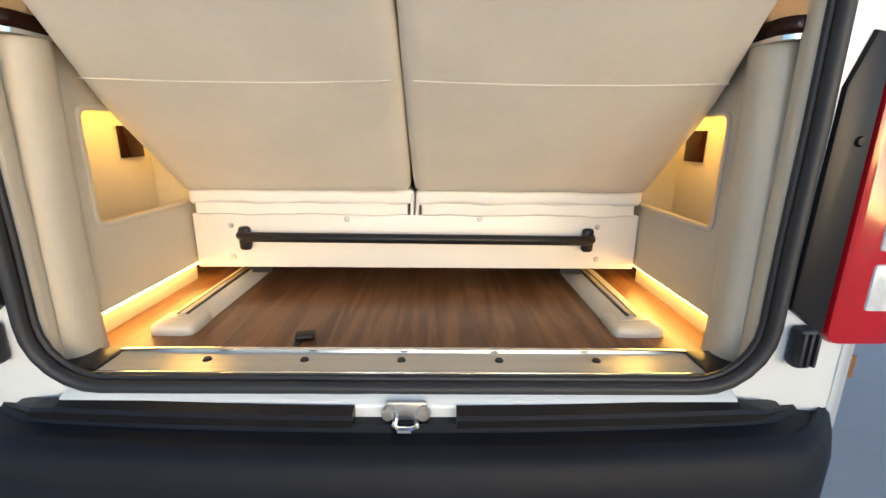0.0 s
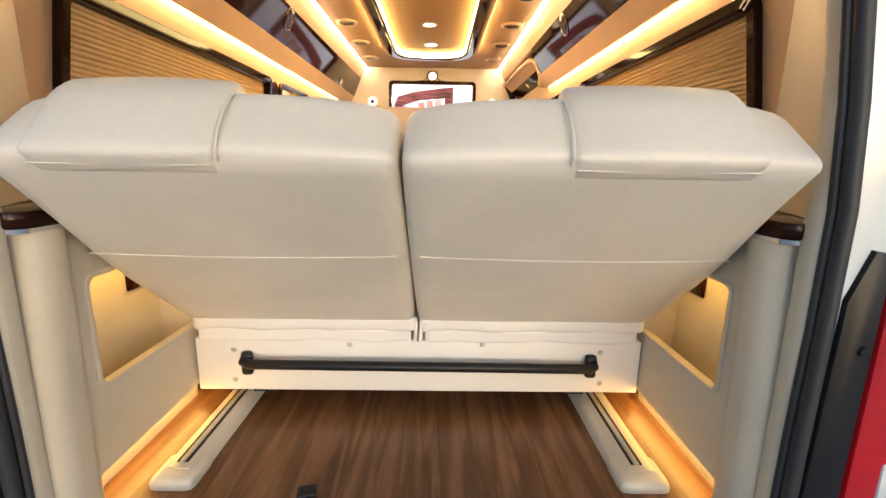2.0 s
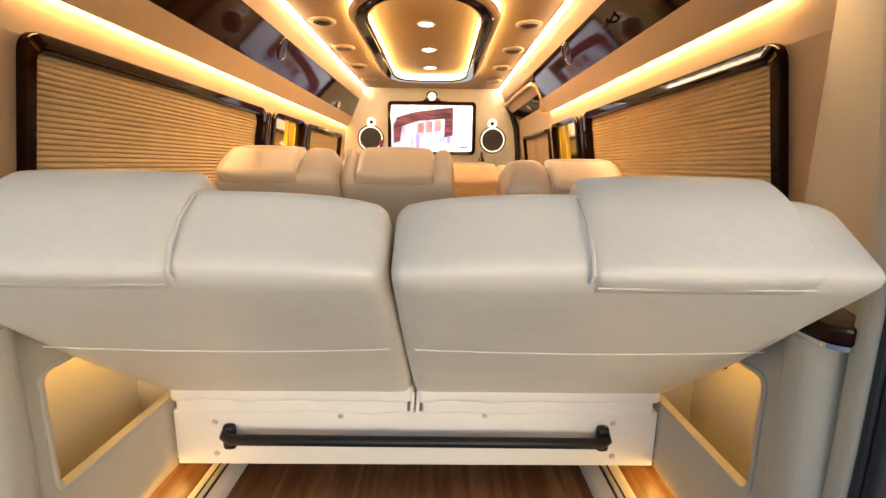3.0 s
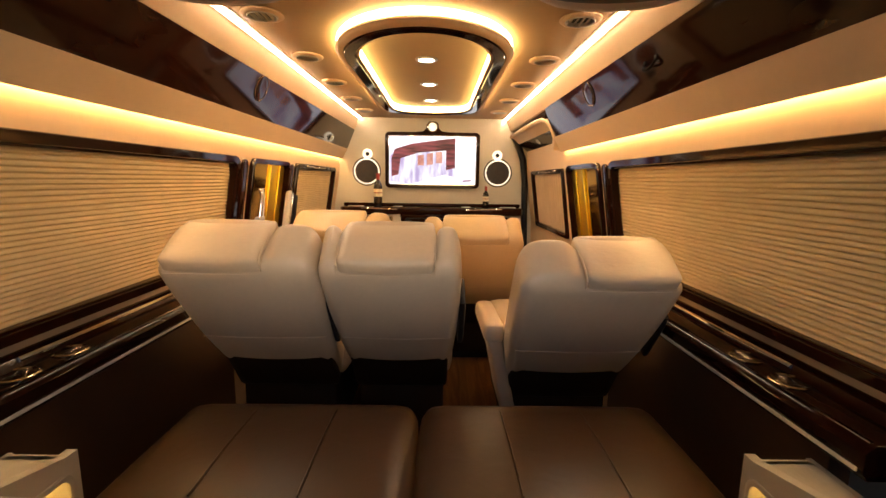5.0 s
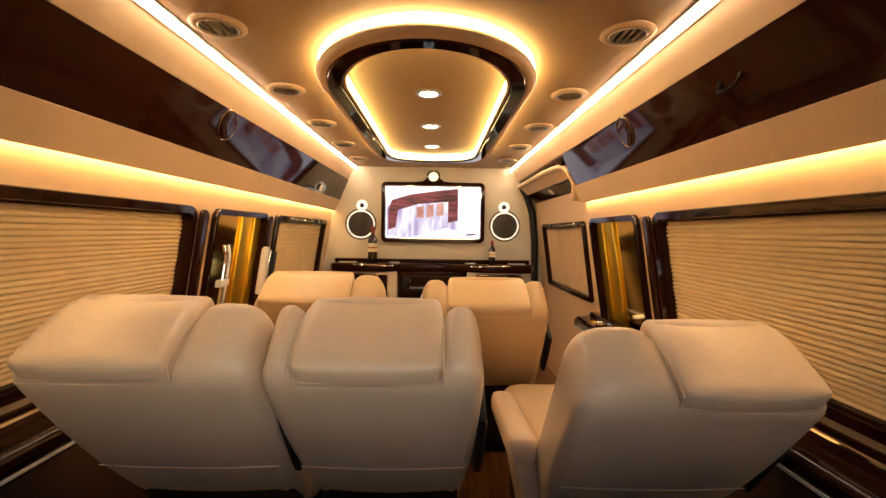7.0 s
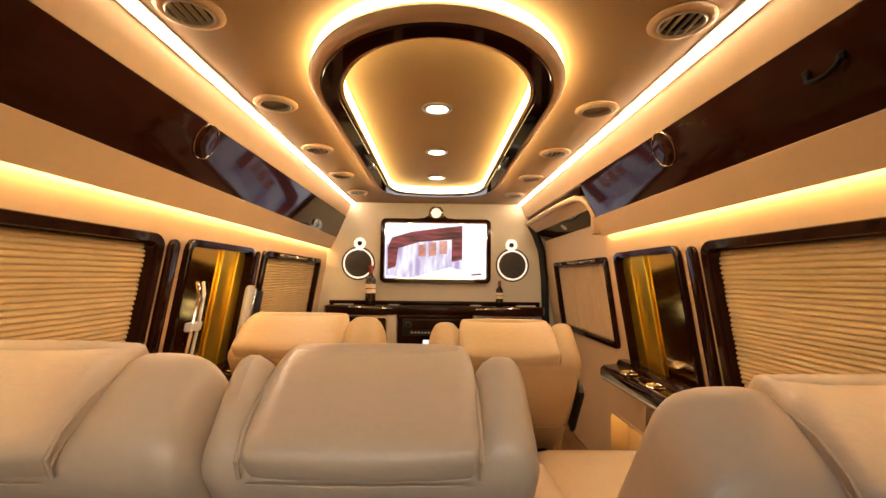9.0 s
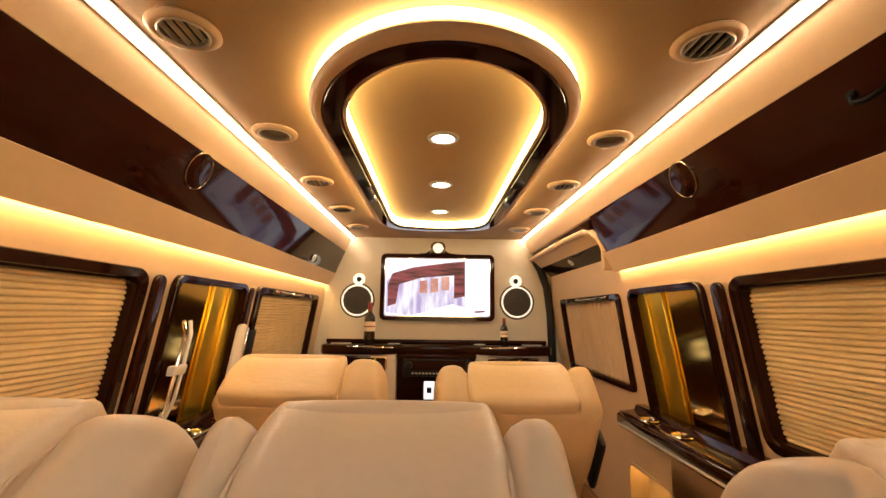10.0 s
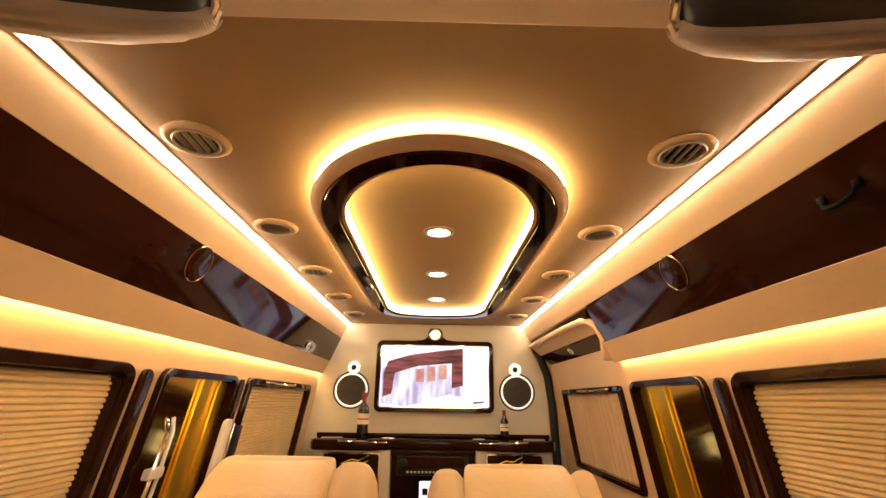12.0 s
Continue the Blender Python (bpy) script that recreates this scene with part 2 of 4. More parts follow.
setting("floor", box(-0.95, 0.95, 0.80, PART_Y, FLOOR - 0.05, FLOOR), M_FLOOR, "brown wood-look vinyl van floor", "floor", False)

bm = box(-0.985, 0.985, 0.86, 5.6, 2.3005, 2.36, bevel=0.02)
setting("roof_shell", bm, M_WHITE, "white painted van roof shell", "roof")
for s, nm in ((-1, "left"), (1, "right")):
    bm = box(min(s * 0.962, s * 0.985), max(s * 0.962, s * 0.985), 0.90, 5.6, 0.35, 2.30)
    setting("outer_wall_" + nm, bm, M_WHITE, "white painted van body side", "van side")
setting("front_shell", box(-0.985, 0.985, 5.6, 5.65, 0.35, 2.36), M_WHITE, "closed white front end of the van", "van front")
setting("floor_pan", box(-0.80, 0.80, 0.72, 5.6, 0.50, FLOOR - 0.052), M_BLACK, "dark underside pan of the van floor", "floor pan")

# ceiling panel with the open rear header
bm = box(-0.625, 0.625, 1.722, PART_Y, CEIL, CEIL + 0.03)
setting("ceiling", bm, M_CEIL, "beige suede-covered van ceiling", "ceiling", False)
bm = box(-0.80, 0.80, 0.86, 1.718, CEIL - 0.020, CEIL + 0.03, bevel=0.008)
setting("ceiling_header", bm, M_WALL, "beige leather rear roof header", "ceiling header")

# partition wall
setting("partition_wall", box(-0.96, 0.96, PART_Y, PART_Y + 0.04, FLOOR, 2.30), M_TRIM, "beige leather partition wall holding the television", "partition wall", False)

WIN_L = [(1.16, 2.47), (2.60, 3.12), (3.24, 4.24)]
WIN_R = [(1.16, 2.47), (2.60, 3.12)]
ZW0, ZW1 = 1.30, 1.765


def wall_boxes(s, x, y0, y1, z0, z1, holes, t=0.035):
    """Upright wall panel with rectangular openings right through it."""
    bm = bmesh.new()
    ys = sorted({y0, y1, *[h[0] for h in holes], *[h[1] for h in holes]})
    zs = sorted({z0, z1, *[h[2] for h in holes], *[h[3] for h in holes]})
    for a, b in zip(ys, ys[1:]):
        run = None
        for c, d in zip(zs, zs[1:]):
            mid = ((a + b) / 2, (c + d) / 2)
            if not any(h[0] < mid[0] < h[1] and h[2] < mid[1] < h[3] for h in holes):
                add_box(bm, min(s * x, s * (x + t)), max(s * x, s * (x + t)), a, b, c, d)
    bmesh.ops.remove_doubles(bm, verts=bm.verts, dist=1e-5)
    return bm


def lean(bm, k=0.16):
    """Tumblehome of the body sides: below the window heads the wall runs outward."""
    for v in bm.verts:
        v.co.x += math.copysign(k * (1.74 - max(1.2, min(1.74, v.co.z))), v.co.x)
    return bm


IN = 0.012
holes = [(a + IN, b - IN, (1.24 if a == 2.60 else 1.28 if a > 3 else ZW0) + IN, ZW1 - IN) for a, b in WIN_L]
setting("wall_left", lean(wall_boxes(-1, WALL, 1.02, PART_Y, 1.20, 1.885, holes)), M_WALL, "beige vinyl side wall with window openings", "wall", False)
holes = [(a + IN, b - IN, (1.24 if a == 2.60 else ZW0) + IN, ZW1 - IN) for a, b in WIN_R]
setting("wall_right", lean(wall_boxes(1, WALL, 1.02, 3.22, 1.20, 1.885, holes)), M_WALL, "beige vinyl side wall with window openings", "wall", False)
setting("wall_right_door", lean(wall_boxes(1, WALL + 0.015, 3.2205, PART_Y, 0.65, 1.93, [(3.28, 4.16, 1.33, 1.74)]), 0.14), M_WALL, "beige vinyl sliding door lining", "door lining", False)
for s, nm, y1 in ((-1, "left", PART_Y), (1, "right", 3.22)):
    setting("wall_lower_rear_" + nm, box(min(s * 0.810, s * 0.855), max(s * 0.810, s * 0.855), 1.27, 2.30, FLOOR, 1.199), M_BROWN, "dark brown vinyl lower side panel", "wall")
    setting("wall_lower_" + nm, wall_boxes(s, 0.815, 2.301, y1, FLOOR, 1.199, [(2.86, 3.19, 0.73, 1.04)] if s > 0 else [], 0.045), M_WALL, "beige vinyl lower side panel", "wall")

# coves: lip panel above the windows, gloss cabinet fronts, slim upper strip
for s, nm, y1 in ((-1, "left", PART_Y), (1, "right", 3.22)):
    lip = [(s * 0.793, 1.850), (s * 0.748, 1.935), (s * 0.76, 1.955), (s * 0.855, 1.955), (s * 0.855, 1.887), (s * 0.800, 1.884), (s * 0.800, 1.850)]
    setting("cove_panel_" + nm, prism(lip, 1.13, y1), M_WALL, "beige vinyl cove panel above the windows", "cove panel", False)
    strip = thing("led_strip", (s * 0.81, 1.13, 1.87), "warm yellow LED strip hidden in the wall cove", "led strip", "cove led strips")
    part("diffuser", box(min(s * 0.805, s * 0.818), max(s * 0.805, s * 0.818), 1.14, y1 - 0.01, 1.862, 1.876), M_LED_W, strip, "glowing diffuser", False)
for s, nm in ((-1, "left"), (1, "right")):
    up = [(s * 0.682, 2.100), (s * 0.644, 2.188), (s * 0.66, 2.24), (s * 0.85, 2.24), (s * 0.85, 2.12), (s * 0.70, 2.10)]
    setting("upper_strip_" + nm, prism(up, 1.0, PART_Y), M_WALL, "beige vinyl strip beside the ceiling light", "trim", False)
    gl = [(s * 0.749, 1.936), (s * 0.681, 2.098), (s * 0.70, 2.099), (s * 0.80, 2.099), (s * 0.80, 1.957), (s * 0.765, 1.957)]
    y1 = PART_Y if s < 0 else 3.20
    cab = thing("overhead_cabinet", (s * 0.75, 1.10, 1.94), "long glossy dark wood overhead cabinet front with chrome ring", "cabinet", "overhead cabinets")
    part("body", prism(gl, 1.10, y1), M_GLOSS, cab, "", False)
    nrm = Vector((-s * 0.162, 0, -0.068)).normalized()
    for zc, yc in ((0.70, 2.475),):
        c = Vector((s * (0.749 - 0.068 * zc), yc, 1.936 + 0.162 * zc)) + nrm * 0.002
        m = turn_to(c, nrm)
        part("speaker_ring", tube([m @ Vector((0.055 * math.cos(a * math.pi / 16), 0.055 * math.sin(a * math.pi / 16), 0)) for a in range(32)], 0.0020, True), M_SMOKE, cab, "slim smoked chrome ring")
        m2 = turn_to(c + Vector((0, -s * 0 + 0.062, 0.052)) + Vector((-s * -0.022, 0, 0)), nrm)
        part("tweeter_ring", tube([m2 @ Vector((0.016 * math.cos(a * math.pi / 8), 0.016 * math.sin(a * math.pi / 8), 0)) for a in range(16)], 0.0020, True), M_SMOKE, cab, "small smoked chrome ring")
        part("speaker_mesh", lathe([(0.0, 0.0004), (0.05, 0.0004), (0.052, 0.0)], m), M_GLOSS, cab, "black speaker mesh")
    yl = 3.80 if s < 0 else 3.02
    if s < 0:
        c = Vector((s * 0.735, yl, 1.968)) + nrm * 0.006
        m = turn_to(c, nrm)
        part("latch", lathe([(0.013, 0), (0.021, 0), (0.023, 0.004), (0.021, 0.007), (0.015, 0.007), (0.013, 0.003)], m), M_RING, cab, "chrome push latch")
        part("latch_button", lathe([(0.0, 0.003), (0.0125, 0.003), (0.0128, 0.0)], m), M_BLACK, cab, "dark latch button")
    rail = thing("ceiling_light_rail", (s * 0.64, 1.0, 2.19), "long bright warm LED rail along the ceiling edge", "led strip", "ceiling light rails")
    led = [(s * 0.6255, 2.2035), (s * 0.6255, 2.1965), (s * 0.628, 2.1930), (s * 0.636, 2.1925), (s * 0.639, 2.195), (s * 0.639, 2.2035)]
    part("diffuser", prism(led, 1.02, PART_Y - 0.001), M_LED_C, rail, "glowing diffuser")
    part("outer_bead", box(min(s * 0.6393, s * 0.6435), max(s * 0.6393, s * 0.6435), 1.02, PART_Y - 0.001, 2.187, 2.2035, bevel=0.0015), M_WALL, rail, "thin beige outer bead")
    part("edge_bead", box(min(s * 0.6105, s * 0.6135), max(s * 0.6105, s * 0.6135), 1.735, PART_Y - 0.001, 2.2025, 2.2046), M_BROWN, rail, "thin brown edge line")

# sliding door head on the right
bm = prism([(0.835, 1.93), (0.70, 2.05), (0.70, 2.10), (0.88, 2.10), (0.88, 1.93)], 3.26, PART_Y)
setting("door_header", bm, M_GLOSS, "dark gloss sliding door header", "door header", False)
setting("door_header_band", prism([(0.699, 2.051), (0.760, 1.9968), (0.756, 1.990), (0.694, 2.044)], 3.263, PART_Y - 0.001), M_WALL, "beige band along the sliding door header", "trim", False)
pts = [(0.752, 3.20, 1.94), (0.742, 3.205, 1.97), (0.73, 3.22, 2.005), (0.715, 3.26, 2.035), (0.70, 3.34, 2.05), (0.69, 3.6, 2.055), (0.69, PART_Y - 0.01, 2.055)]
setting("door_arch_trim", tube(pts, 0.017, seg=12), M_WALL, "rounded beige trim over the sliding door", "trim")
setting("cove_end_right", box(0.750, 0.86, 3.2205, 3.262, 1.86, 2.10, bevel=0.01), M_WALL, "beige end cap of the cove panel", "trim")
latch = thing("door_latch", (0.794, 3.84, 1.965), "chrome ring latch on the dark door header", "latch")
m = turn_to((0.794, 3.84, 1.965), (-0.66, 0, -0.75))
part("ring", lathe([(0.013, 0), (0.021, 0), (0.023, 0.004), (0.021, 0.007), (0.015, 0.007), (0.013, 0.003)], m), M_RING, latch)
part("button", lathe([(0.0, 0.003), (0.0125, 0.003), (0.0128, 0.0)], m), M_BLACK, latch, "dark latch button")


# ---- windows ----
def win_frame(name, s, y0, y1, z0, z1, label, kind_mat, fill, r=0.045, w=0.034, x=WALL, cat="window", k=0.16):
    t = thing(name, (s * x, (y0 + y1) / 2, z0), label, cat, "side windows")

    def leaned(nm, bm, *rest):
        return part(nm, lean(bm, k), *rest)
    o, i = rounded_rect(y0, y1, z0, z1, r), rounded_rect(y0 + w, y1 - w, z0 + w, z1 - w, r * 0.7)
    leaned("frame", ring_prism(o, i, s * (x + 0.001), s * (x - 0.020), "x"), M_GLOSS, t, "dark gloss wood frame")
    leaned("inner_lip", ring_prism(rounded_rect(y0 + w - 0.004, y1 - w + 0.004, z0 + w - 0.004, z1 - w + 0.004, r * 0.7), rounded_rect(y0 + w + 0.006, y1 - w - 0.006, z0 + w + 0.006, z1 - w - 0.006, r * 0.6), s * (x + (0.025 if fill == "gold" else 0.028)), s * (x - 0.012), "x"), M_GLOSS, t, "dark inner lip")
    a, b, c, d = y0 + w, y1 - w, z0 + w, z1 - w
    if fill == "blind":
        bm = bmesh.new()
        n = round((d - c + 0.02) / 0.0138)
        rows = []
        for q in range(n):
            z0 = c - 0.01 + (d - c + 0.02) * q / n
            for fr, dx in ((0.0, 0.0190), (0.12, 0.0140), (0.32, 0.0110), (0.60, 0.0115), (0.85, 0.0145)):
                z = z0 + fr * (d - c + 0.02) / n
                rows.append([bm.verts.new((s * (x + dx) + s * 0.001 * math.sin(7 * y + q), y, z + 0.0012 * math.sin(3 * y + 0.7 * q))) for y in [a - 0.012 + (b - a + 0.024) * j / 24 for j in range(25)]])
        for ra, rb in zip(rows, rows[1:]):
            for j in range(24):
                bm.faces.new((ra[j], ra[j + 1], rb[j + 1], rb[j]))
        leaned("pleated_blind", bm, M_BLIND, t, "closed beige pleated blind", False)
    elif fill == "curtain":
        bm = bmesh.new()
        n = 220
        cols = []
        for q in range(n + 1):
            y = a + (b - a) * q / n
            ph = q * 0.24 + 0.8 * math.sin(q * 0.06) + 0.5 * math.sin(q * 0.023)
            xx = s * (x + 0.006 + 0.045 * (1 - abs(math.sin(ph))) ** 1.5 + 0.09 * math.exp(-((q - 118) / 3.5) ** 2) + 0.06 * math.exp(-((q - 134) / 2.5) ** 2))
            cols.append([bm.verts.new((xx, y, z)) for z in (c, (c + d) / 2, d)])
        for ca, cb in zip(cols, cols[1:]):
            for j in range(2):
                bm.faces.new((ca[j], cb[j], cb[j + 1], ca[j + 1]))
        leaned("curtain", bm, M_CURTAIN, t, "gathered beige curtain")
    elif fill == "gold":
        ym = a + (b - a) * 0.53
        for y0, y1, dx0, dx1, material, text in ((a - 0.002, ym, 0.008, 0.010, M_BRONZE, "bronze-tinted mirror pane"), (ym + 0.001, b + 0.002, 0.008, 0.012, M_GOLD, "gold-tinted mirror pane")):
            leaned("mirror_pane", prism([(s * (x + dx0), y0), (s * (x + dx1), y1), (s * (x + dx1 + 0.006), y1), (s * (x + dx0 + 0.006), y0)], c - 0.002, d + 0.002, "z"), material, t, text, False)
        for yb, half in ((ym, 0.004), (ym + (b - ym) * 0.55, 0.002)):
            leaned("divider", box(min(s * (x - 0.001), s * (x + 0.007)), max(s * (x - 0.001), s * (x + 0.007)), yb - half, yb + half, c, d, bevel=half * 0.4), M_GOLD, t, "slim gold divider")
    return t


def top_handle(t, s, y0, y1, z, x):
    pts = [(s * (x - 0.012), y0, z), (s * (x - 0.032), y0 + 0.012, z - 0.004), (s * (x - 0.036), (y0 + y1) / 2, z - 0.008), (s * (x - 0.032), y1 - 0.012, z - 0.004), (s * (x - 0.012), y1, z)]
    part("pull_bar", tube(pts, 0.005), M_CHROME, t, "chrome pull bar")


for s, nm in ((-1, "window_left"), (1, "window_right")):
    win_frame(nm, s, 1.16, 2.47, ZW0, ZW1, "large side window in a dark gloss frame with closed pleated blind", M_GLOSS, "blind", r=0.045, w=0.030)
    win_frame(nm, s, 2.60, 3.12, 1.24, ZW1, "narrow side window with gold mirror pane in dark frame", M_GLOSS, "gold", w=0.019)
    post = thing("pillar_inlay", (s * WALL, 2.535, 1.3), "slim dark gloss inlay strip on the beige pillar", "inlay", "pillar inlays")
    part("strip", lean(prism(rounded_rect(2.508, 2.560, 1.205, 1.755, 0.025), s * (WALL + 0.001), s * (WALL - 0.012), "x", bevel=0.003)), M_GLOSS, post)
post = thing("pillar_inlay", (-WALL, 3.18, 1.3), "thin dark gloss inlay strip on the beige pillar", "inlay", "pillar inlays")
part("strip", lean(prism(rounded_rect(3.165, 3.195, 1.205, 1.755, 0.014), -(WALL + 0.001), -(WALL - 0.012), "x", bevel=0.003)), M_GLOSS, post)
t = win_frame("window_left", -1, 3.24, 4.24, 1.28, ZW1, "side window with closed pleated blind in a dark frame", M_GLOSS, "blind", r=0.03, w=0.03)
top_handle(t, -1, 3.42, 3.86, ZW1 - 0.012, WALL)
t = win_frame("window_right", 1, 3.26, 4.18, 1.31, 1.755, "sliding door window with gathered beige curtain", M_GLOSS, "curtain", r=0.03, w=0.026, x=WALL + 0.015, k=0.14)
top_handle(t, 1, 3.38, 3.82, 1.745, WALL + 0.015)

# armrest ledges below the windows
for s in (-1, 1):
    y1 = 3.18
    led = thing("armrest_ledge", (s * 0.76, 1.16, 1.19), "dark gloss wood armrest ledge with chrome lines below the window", "armrest", "window ledges")
    prof = [(s * 0.878, 1.283), (s * 0.845, 1.281), (s * 0.835, 1.262), (s * 0.775, 1.255), (s * 0.76, 1.240), (s * 0.76, 1.205), (s * 0.772, 1.190), (s * 0.879, 1.190)]
    part("body", prism(prof, 1.16, y1, bevel=0.004), M_GLOSS, led)
    part("chrome_line", tube([(s * 0.8415, 1.42, 1.277), (s * 0.84, 1.70, 1.276), (s * 0.8415, 1.97, 1.277)], 0.006), M_CHROME, led, "polished chrome grip bar")
    # Pale, barely metallic colour stands in for the LED mirrored in this chrome.
    part("lower_line", box(min(s * 0.757, s * 0.7605), max(s * 0.757, s * 0.7605), 1.17, y1 - 0.01, 1.2045, 1.2115), M_RING, led, "thin chrome line")
    part("upper_line", box(min(s * 0.774, s * 0.78), max(s * 0.774, s * 0.78), 1.17, y1 - 0.01, 1.2545, 1.2575), M_CHROME, led, "thin chrome line")
    for yc in (1.38, 1.51, 2.76, 2.98):
        m = turn_to((s * 0.808, yc, 1.2585), (0, 0, 1))
        part("cup_ring", lathe([(0.033, 0.0), (0.038, 0.0), (0.039, 0.004), (0.036, 0.006), (0.033, 0.003), (0.0, 0.001)], m), M_SMOKE if yc < 2 else M_CHROME, led, "round cup holder ring")

# lit map pocket sunk into the right lower wall
pk = thing("map_pocket", (0.815, 2.95, 0.72), "glowing map pocket recess in the beige lower side panel", "map pocket")
part("back", box(0.890, 0.896, 2.84, 3.21, 0.70, 1.05), M_WALL, pk, "", False)
for a, b, c, d in ((2.84, 3.21, 1.0405, 1.05), (2.84, 3.21, 0.70, 0.7295), (2.84, 2.8595, 0.73, 1.04), (3.1905, 3.21, 0.73, 1.04)):
    part("side", box(0.8605, 0.8898, a, b, c, d), M_WALL, pk, "", False)
part("lip", ring_prism(rounded_rect(2.848, 3.202, 0.718, 1.052, 0.03), rounded_rect(2.860, 3.190, 0.730, 1.040, 0.025), 0.815, 0.810, "x"), M_WALL, pk, "rounded pocket edge")
part("light", box(0.832, 0.856, 2.88, 3.17, 1.033, 1.0398), M_LED_N, pk, "small warm light bar", False)


# ---- ceiling console, vents and downlights ----
def oval(o):
    """Outline of the ceiling console, drawn in by o: rounded rear end, square front end with soft corners."""
    w, ys, yb, yf = 0.356 - o, 2.415, 1.964 + o, 3.872 - o
    rx, ry = 0.135 - o * 0.4, 0.26 - o * 0.5
    pts = [(w * math.cos(math.pi * k / 32), ys - (ys - yb) * math.sin(math.pi * k / 32)) for k in range(33)]
    pts += [(-w, ys + (yf - ry - ys) * k / 6) for k in range(1, 7)]
    pts += [(-w + rx - rx * math.cos(radians(90 * k / 8)), yf - ry + ry * math.sin(radians(90 * k / 8))) for k in range(1, 9)]
    pts += [(-w + rx + (2 * w - 2 * rx) * k / 6, yf + 0.035 * math.sin(math.pi * k / 6)) for k in range(1, 6)]
    pts += [(w - rx + rx * math.sin(radians(90 * k / 8)), yf - ry + ry * math.cos(radians(90 * k / 8))) for k in range(0, 9)]
    pts += [(w, yf - ry + (ys - yf + ry) * k / 6) for k in range(1, 6)]
    return pts


def band(o, z0, z1):
    """Upright ribbon along the console's outline."""
    bm = bmesh.new()
    a = [bm.verts.new((x, y, z0)) for x, y in oval(o)]
    b = [bm.verts.new((x, y, z1)) for x, y in oval(o)]
    for i in range(len(a)):
        j = (i + 1) % len(a)
        bm.faces.new((a[i], a[j], b[j], b[i]))
    return bm


con = thing("ceiling_console", (0, 2.9, CEIL), "oval ceiling console with dark gloss ring and glowing warm LED edges", "ceiling console")
bm = bmesh.new()
prof = [(0.016, CEIL - 0.001), (0.014, CEIL - 0.026), (0.004, CEIL - 0.029), (0.0, CEIL - 0.036), (0.006, CEIL - 0.046), (0.016, CEIL - 0.052), (0.030, CEIL - 0.053), (0.030, CEIL - 0.04)]
loops = [[bm.verts.new((x, y, z)) for x, y in oval(o)] for o, z in prof]
for la, lb in zip(loops, loops[1:]):
    for i in range(len(la)):
        j = (i + 1) % len(la)
        bm.faces.new((la[i], la[j], lb[j], lb[i]))
part("rim", bm, M_WALL, con, "beige padded rim")
part("gloss_ring", ring_prism(oval(0.030), oval(0.082), CEIL - 0.02, CEIL - 0.058, "z"), M_GLOSS, con, "dark gloss wood ring")
part("inner_lip", ring_prism(oval(0.0822), oval(0.0935), CEIL - 0.006, CEIL - 0.052, "z"), M_WALL, con, "beige inner lip")
part("outer_led", band(0.006, CEIL - 0.025, CEIL - 0.002), M_LED_O, con, "warm LED halo")
part("inner_led", band(0.0940, CEIL - 0.048, CEIL - 0.008), M_LED_I, con, "warm LED line")
bm = bmesh.new()
f = bm.faces.new([bm.verts.new((x, y, CEIL - 0.005)) for x, y in oval(0.090)])
g = bmesh.ops.extrude_face_region(bm, geom=[f])
bmesh.ops.translate(bm, vec=(0, 0, 0.004), verts=[v for v in g["geom"] if isinstance(v, bmesh.types.BMVert)])
part("inner_panel", bm, M_CEIL, con, "beige suede inner panel", False)
for s in (-1, 1):
    x = s * 0.288
    grip = part("grip_recess", prism(rounded_rect(x - 0.012, x + 0.012, 2.93, 3.13, 0.011), CEIL - 0.0595, CEIL - 0.05, "z"), M_BLACK, con, "dark grip recess")
    part("grip_bar", tube([(x, 2.94, CEIL - 0.060), (x - s * 0.01, 2.97, CEIL - 0.072), (x - s * 0.012, 3.04, CEIL - 0.074), (x - s * 0.01, 3.10, CEIL - 0.072), (x, 3.13, CEIL - 0.060)], 0.004), M_CHROME, grip, "chrome grip bar")

for y in (2.561, 3.06, 3.558):
    t = thing("downlight", (0, y, CEIL - 0.005), "small round recessed downlight, switched on, chrome rim", "downlight", "console downlights")
    m = turn_to((0, y, CEIL - 0.005), (0, 0, -1))
    part("rim", lathe([(0.034, 0.0), (0.050, 0.0), (0.050, 0.003), (0.045, 0.006), (0.035, 0.006), (0.034, 0.002)], m), M_STEEL, t, "slim metal rim")
    part("lamp", lathe([(0.0, 0.0035), (0.034, 0.003), (0.034, 0.0)], m), M_DOWN, t, "glowing lamp disc")


